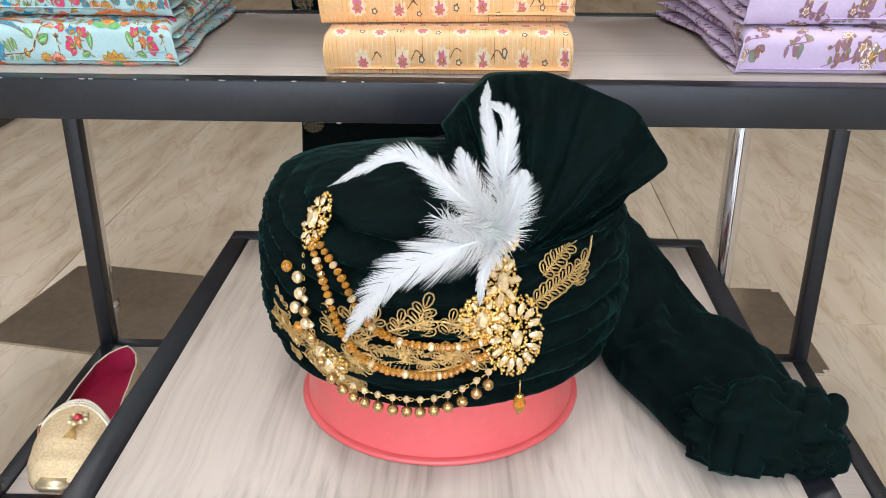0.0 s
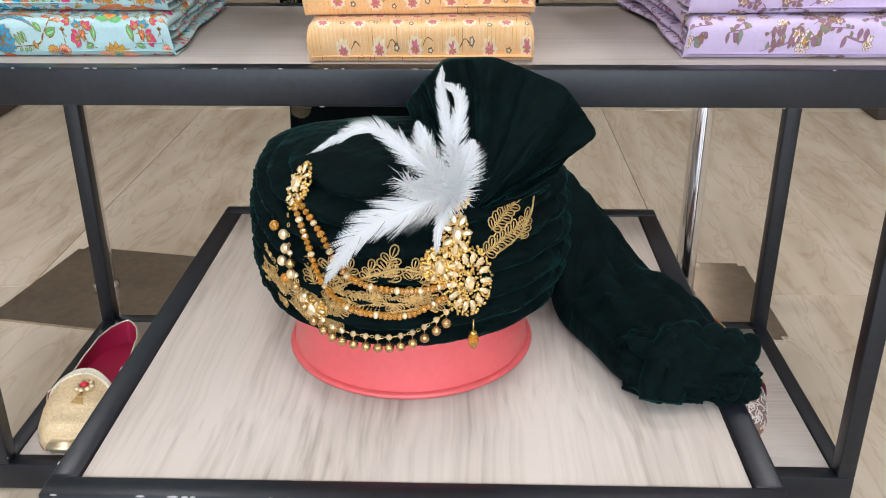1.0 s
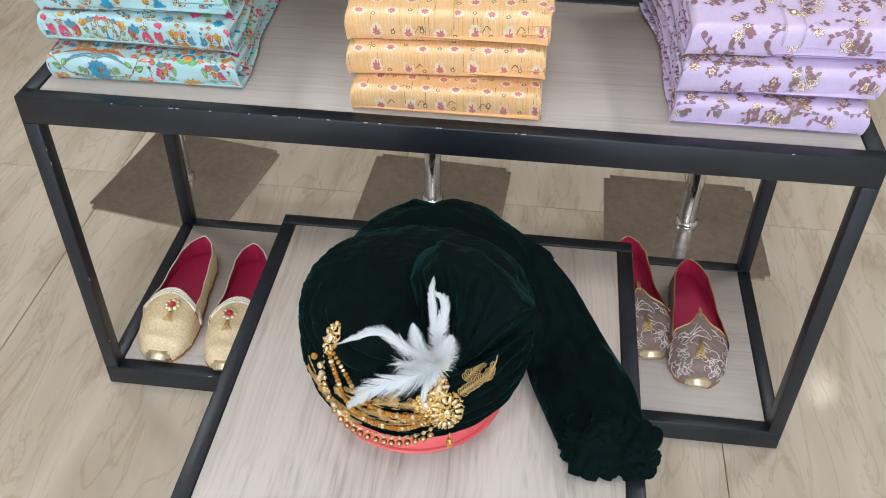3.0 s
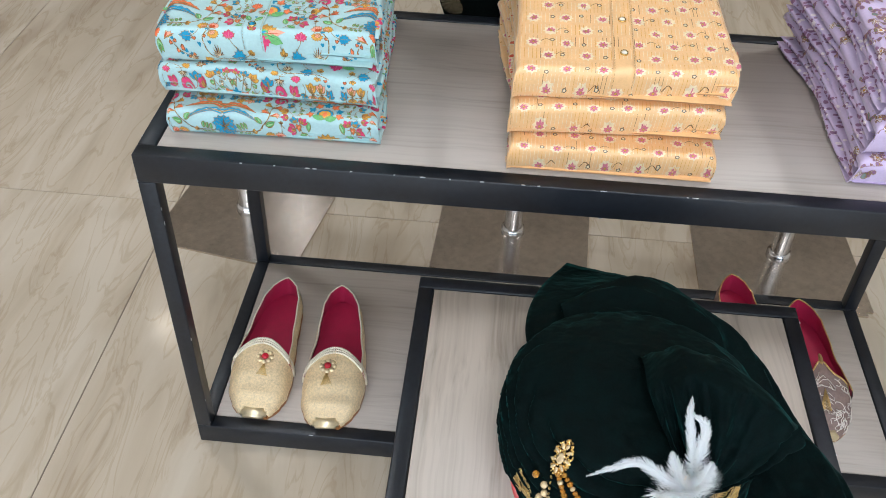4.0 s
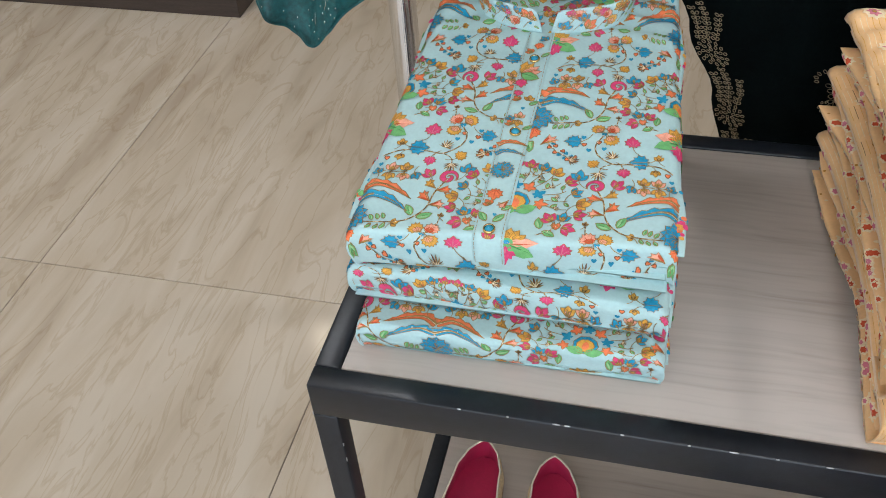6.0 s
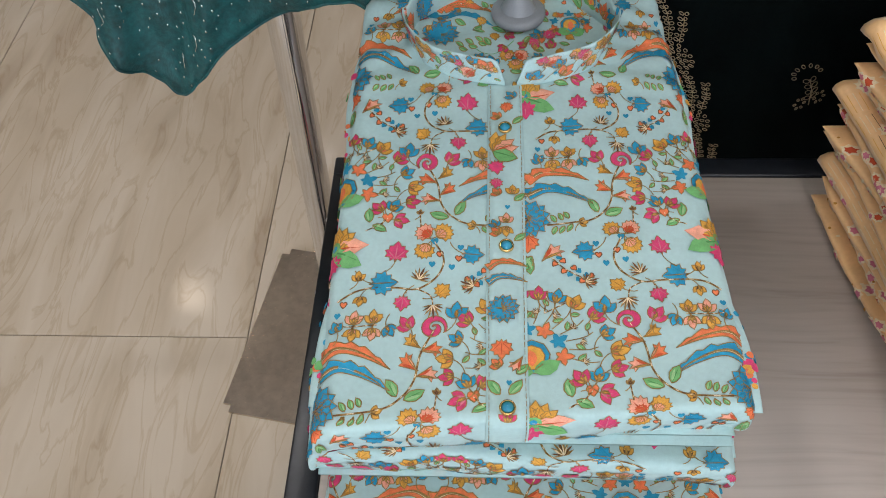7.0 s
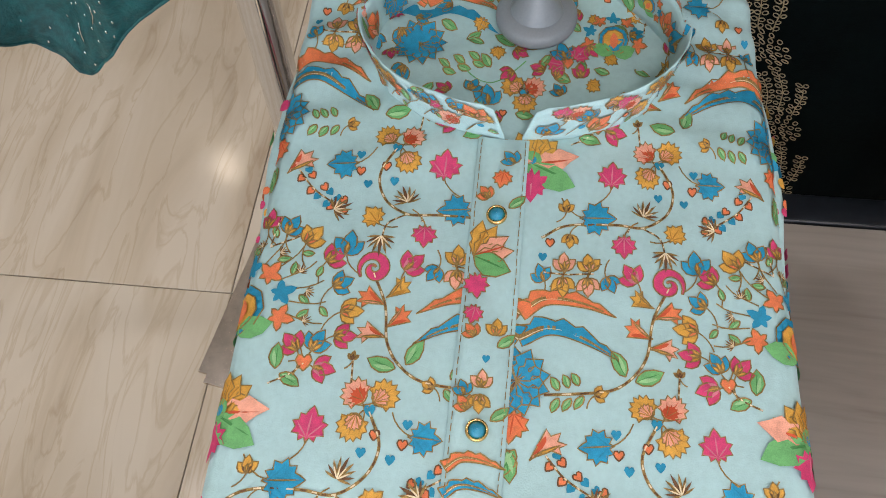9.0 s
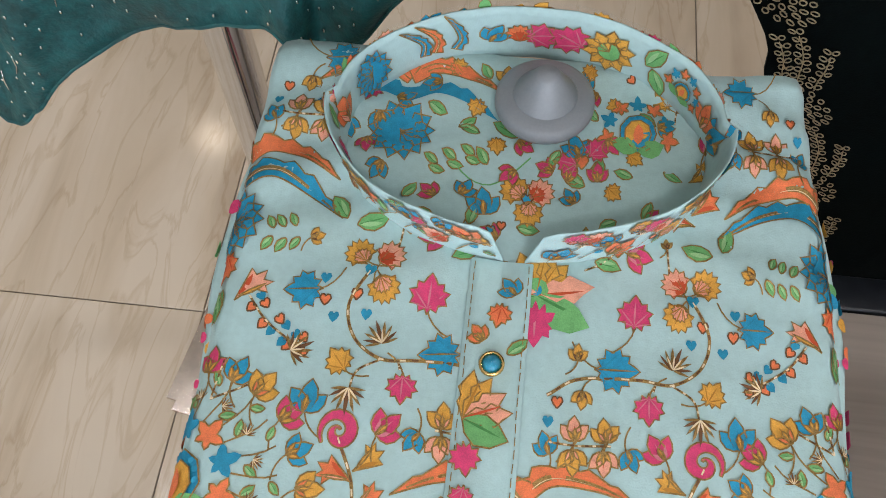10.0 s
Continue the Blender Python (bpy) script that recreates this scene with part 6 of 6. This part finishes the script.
SH = 0.0395
g1, g2, g3 = "gold pair of shoes", "silver pair of shoes", "maroon pair of shoes"
shoe("pale gold brocade slip-on shoe with crimson lining on the shelf", g1, 0.083, 0.283, SH, 0.0, "gold", -1)
shoe("pale gold brocade slip-on shoe with crimson lining on the shelf", g1, 0.178, 0.275, SH, 4.0, "gold", 1)
shoe("silver mosaic slip-on shoe with crimson lining on the shelf", g2, 0.851, 0.385, SH, 8.0, "silver", -1, 0.258)
shoe("silver mosaic slip-on shoe with crimson lining on the shelf", g2, 0.957, 0.335, SH, 0.0, "silver", 1, 0.258)
shoe("maroon dotted slip-on shoe with tan leather lining", g3, 0.507, -0.150, 0.0235, 0.0, "maroon", -1, 0.275)
shoe("maroon dotted slip-on shoe with tan leather lining", g3, 0.603, -0.146, 0.0235, 0.0, "maroon", 1, 0.275)

# ---- garments on the stands ----
M_BLACKVELVET = shader("black_green_velvet", (0.0012, 0.003, 0.003), 0.8, vary=0.4, scale=25, bump=0.2, bump_scale=900, sheen=0.10, sheen_tint=(0.04, 0.20, 0.18), spec=0.06)
M_BLACKVELVET.node_tree.nodes["Principled BSDF"].inputs["Sheen Roughness"].default_value = 0.25
M_CHIFFON = shader("deep_teal_chiffon", (0.005, 0.066, 0.068), 0.6, vary=0.5, scale=22, bump=0.3, bump_scale=500, sheen=0.12, sheen_tint=(0.3, 0.7, 0.65))
M_SEQUIN = shader("silver_sequin", (0.8, 0.8, 0.78), 0.18, metal=1.0, vary=0.1, scale=300)
M_OLDGOLD = shader("dull_gold_cord", (0.46, 0.37, 0.23), 0.45, metal=0.55, vary=0.35, scale=500)


def side_x(z):
    return lerp_table([(0.0, 0.30), (0.40, 0.318), (0.465, 0.333), (0.55, 0.312), (0.628, 0.278), (0.709, 0.244), (0.818, 0.204), (1.10, 0.15), (1.30, 0.17), (2.0, 0.17)], z)


def velvet(a, v):
    z = 0.315 + (1.30 - 0.315) * v
    xl, xr = side_x(z), 0.71 - 0.04 * v
    x = xl + (xr - xl) * a
    if v < 0.0001:
        z += 0.05 * a
    fold = 0.015 * math.sin(a * 17 + 1.2 + 0.6 * math.sin(z * 5)) + 0.006 * math.sin(a * 31 + z * 3)
    return Vector((x, 0.472 + fold * (0.25 + 0.75 * min(1, a * 3)) * (0.7 - 0.2 * v) + 0.0012 * fbm(a * 20, z * 8, 5), z + (0.045 * a * (1 - v) ** 6)))


sherwani = thing("velvet_dress", "black-green velvet dress with gold border on a stand", "dress")
cover = part("cloth", grid_mesh(velvet, [i / 90 for i in range(91)], [k / 70 for k in range(71)]), M_BLACKVELVET, sherwani)
mod = cover.modifiers.new("thickness", "SOLIDIFY")
mod.thickness, mod.offset = 0.003, 0
cord = bmesh.new()


def on_dress(dx, z):
    a = dx / (0.70 - side_x(z))
    return velvet(a, (z - 0.315) / 0.985) + Vector((0, -0.0032, 0))


def petal(dx, z, ang, s):
    pts = [on_dress(max(0.0005, dx + s * ((0.5 - 0.5 * math.cos(t)) * math.cos(ang) - 0.36 * math.sin(t) * math.sin(ang))), z + s * ((0.5 - 0.5 * math.cos(t)) * math.sin(ang) + 0.36 * math.sin(t) * math.cos(ang))) for t in (2 * math.pi * k / 8 for k in range(9))]
    tube(cord, pts, 0.00042, 4, cap=False)


rnd = random.Random(3)
z = 0.37
while z < 1.0:
    for ring_r, n in ((0.0025, 5), (0.0072, 9), (0.0122, 14)):             # rosette
        for k in range(n):
            t = 2 * math.pi * k / n
            petal(0.018 + ring_r * math.cos(t), z + ring_r * math.sin(t), t + 0.6, 0.0042)
    for dx, lean, n in ((0.010, -0.10, 7), (0.018, 0.0, 8), (0.027, 0.18, 6)):     # leafy sprays between
        for k in range(n):
            zz, xx = z + 0.017 + k * 0.0056, dx + lean * k * 0.0056 + 0.0008 * math.sin(k * 2 + z * 90)
            for sg in (-1, 1):
                petal(xx + sg * 0.0006, zz, math.pi / 2 - sg * rnd.uniform(0.7, 1.1), rnd.uniform(0.0036, 0.0046))
        tube(cord, [on_dress(dx + lean * k * 0.0056, z + 0.015 + k * 0.0056) for k in range(n)], 0.0004, 4)
    z += 0.077
tagged(part("gold_border", cord, M_OLDGOLD, sherwani, "gold cord loops and rosettes along the edge"), kind="stuff")
cord = bmesh.new()
for cx_, cz in ((0.127, 0.560), (0.22, 0.63), (0.15, 0.76)):
    tube(cord, [on_dress(cx_, cz - 0.020 + k * 0.004) for k in range(9)], 0.0006, 4)
    for k in range(4):
        for sg in (-1, 1):
            petal(cx_ + sg * 0.001, cz - 0.012 + k * 0.007, math.pi / 2 - sg * 0.9, 0.0065)
    for k in range(7):
        t = math.pi * k / 6
        petal(cx_ + 0.011 * math.cos(t), cz + 0.018 + 0.008 * math.sin(t), t, 0.0045)
    for sg in (-1, 1):
        for k in range(6):
            t = 2 * math.pi * k / 6
            petal(cx_ + sg * 0.010 + 0.003 * math.cos(t), cz - 0.015 + 0.0045 * math.sin(t), t, 0.0034)
tagged(part("gold_motif", cord, M_OLDGOLD, sherwani, "scattered gold flower motif"), kind="stuff")

HEM = [(-0.32, 0.80), (-0.19, 0.705), (-0.181, 0.668), (-0.158, 0.640), (-0.127, 0.614), (-0.103, 0.634), (-0.079, 0.660), (-0.036, 0.686), (0.008, 0.703), (0.044, 0.706), (0.054, 0.688), (0.075, 0.700), (0.110, 0.752)]
HEMLINE = spline([(x, 0, z) for x, z in HEM], 121)


def chiffon(a, v):
    p = HEMLINE[round(a * 120)]
    topx = -0.15 + 0.26 * a
    t = v ** 0.9
    x, z = p.x + (topx - p.x) * t * 0.8, p.z + (1.30 - p.z) * v
    crease = 0.011 * math.sin(a * 24 + 5 * v) + 0.007 * math.sin(a * 13 - 26 * v + 2 * fbm(a * 5, v * 5, 7)) + 0.004 * abs(math.sin(a * 29 + 38 * v)) + 0.004 * math.sin(a * 47 - 9 * v + 1) + 0.010 * fbm(a * 12, v * 9, 2)
    return Vector((x, 0.402 + crease * (0.6 + 0.4 * v) + 0.035 * max(0.0, a - 0.85) * 2, z))


scarf = thing("teal_dress", "deep teal sheer dress with silver sequins hanging on a stand", "dress")
sc = part("cloth", grid_mesh(chiffon, [i / 120 for i in range(121)], [k / 60 for k in range(61)]), M_CHIFFON, scarf)
mod = sc.modifiers.new("thickness", "SOLIDIFY")
mod.thickness, mod.offset = 0.0012, 0
part("hem", tube(bmesh.new(), [chiffon(i / 120, 0.0) for i in range(121)], 0.0014, 5), M_CHIFFON, scarf, "stitched rolled hem")
bm = bmesh.new()
rnd = random.Random(9)
for i in range(34):
    for j in range(16):
        a, v = 0.02 + i / 34 + 0.008 * (j % 2) + rnd.uniform(-.003, .003), 0.012 + j * 0.016 + rnd.uniform(-0.003, 0.003)
        if a < 0.99 and rnd.random() < 0.5:
            ball(bm, chiffon(a, v) + Vector((0, -0.0012, 0)), 0.0009, 6, 4, (0.8, 0.5, 1.4))
tagged(part("sequin", bm, M_SEQUIN, scarf, "scattered silver sequins"), kind="stuff")
bm = bmesh.new()
for _ in range(26):
    a, v = rnd.uniform(0.1, 0.9), rnd.uniform(0.02, 0.22)
    tube(bm, [chiffon(a + 0.004 * math.sin(k), v + 0.006 * k) + Vector((0, -0.0012, 0)) for k in range(5)], 0.0004, 4)
tagged(part("silver_thread", bm, M_SEQUIN, scarf, "short silver thread lines"), kind="stuff")
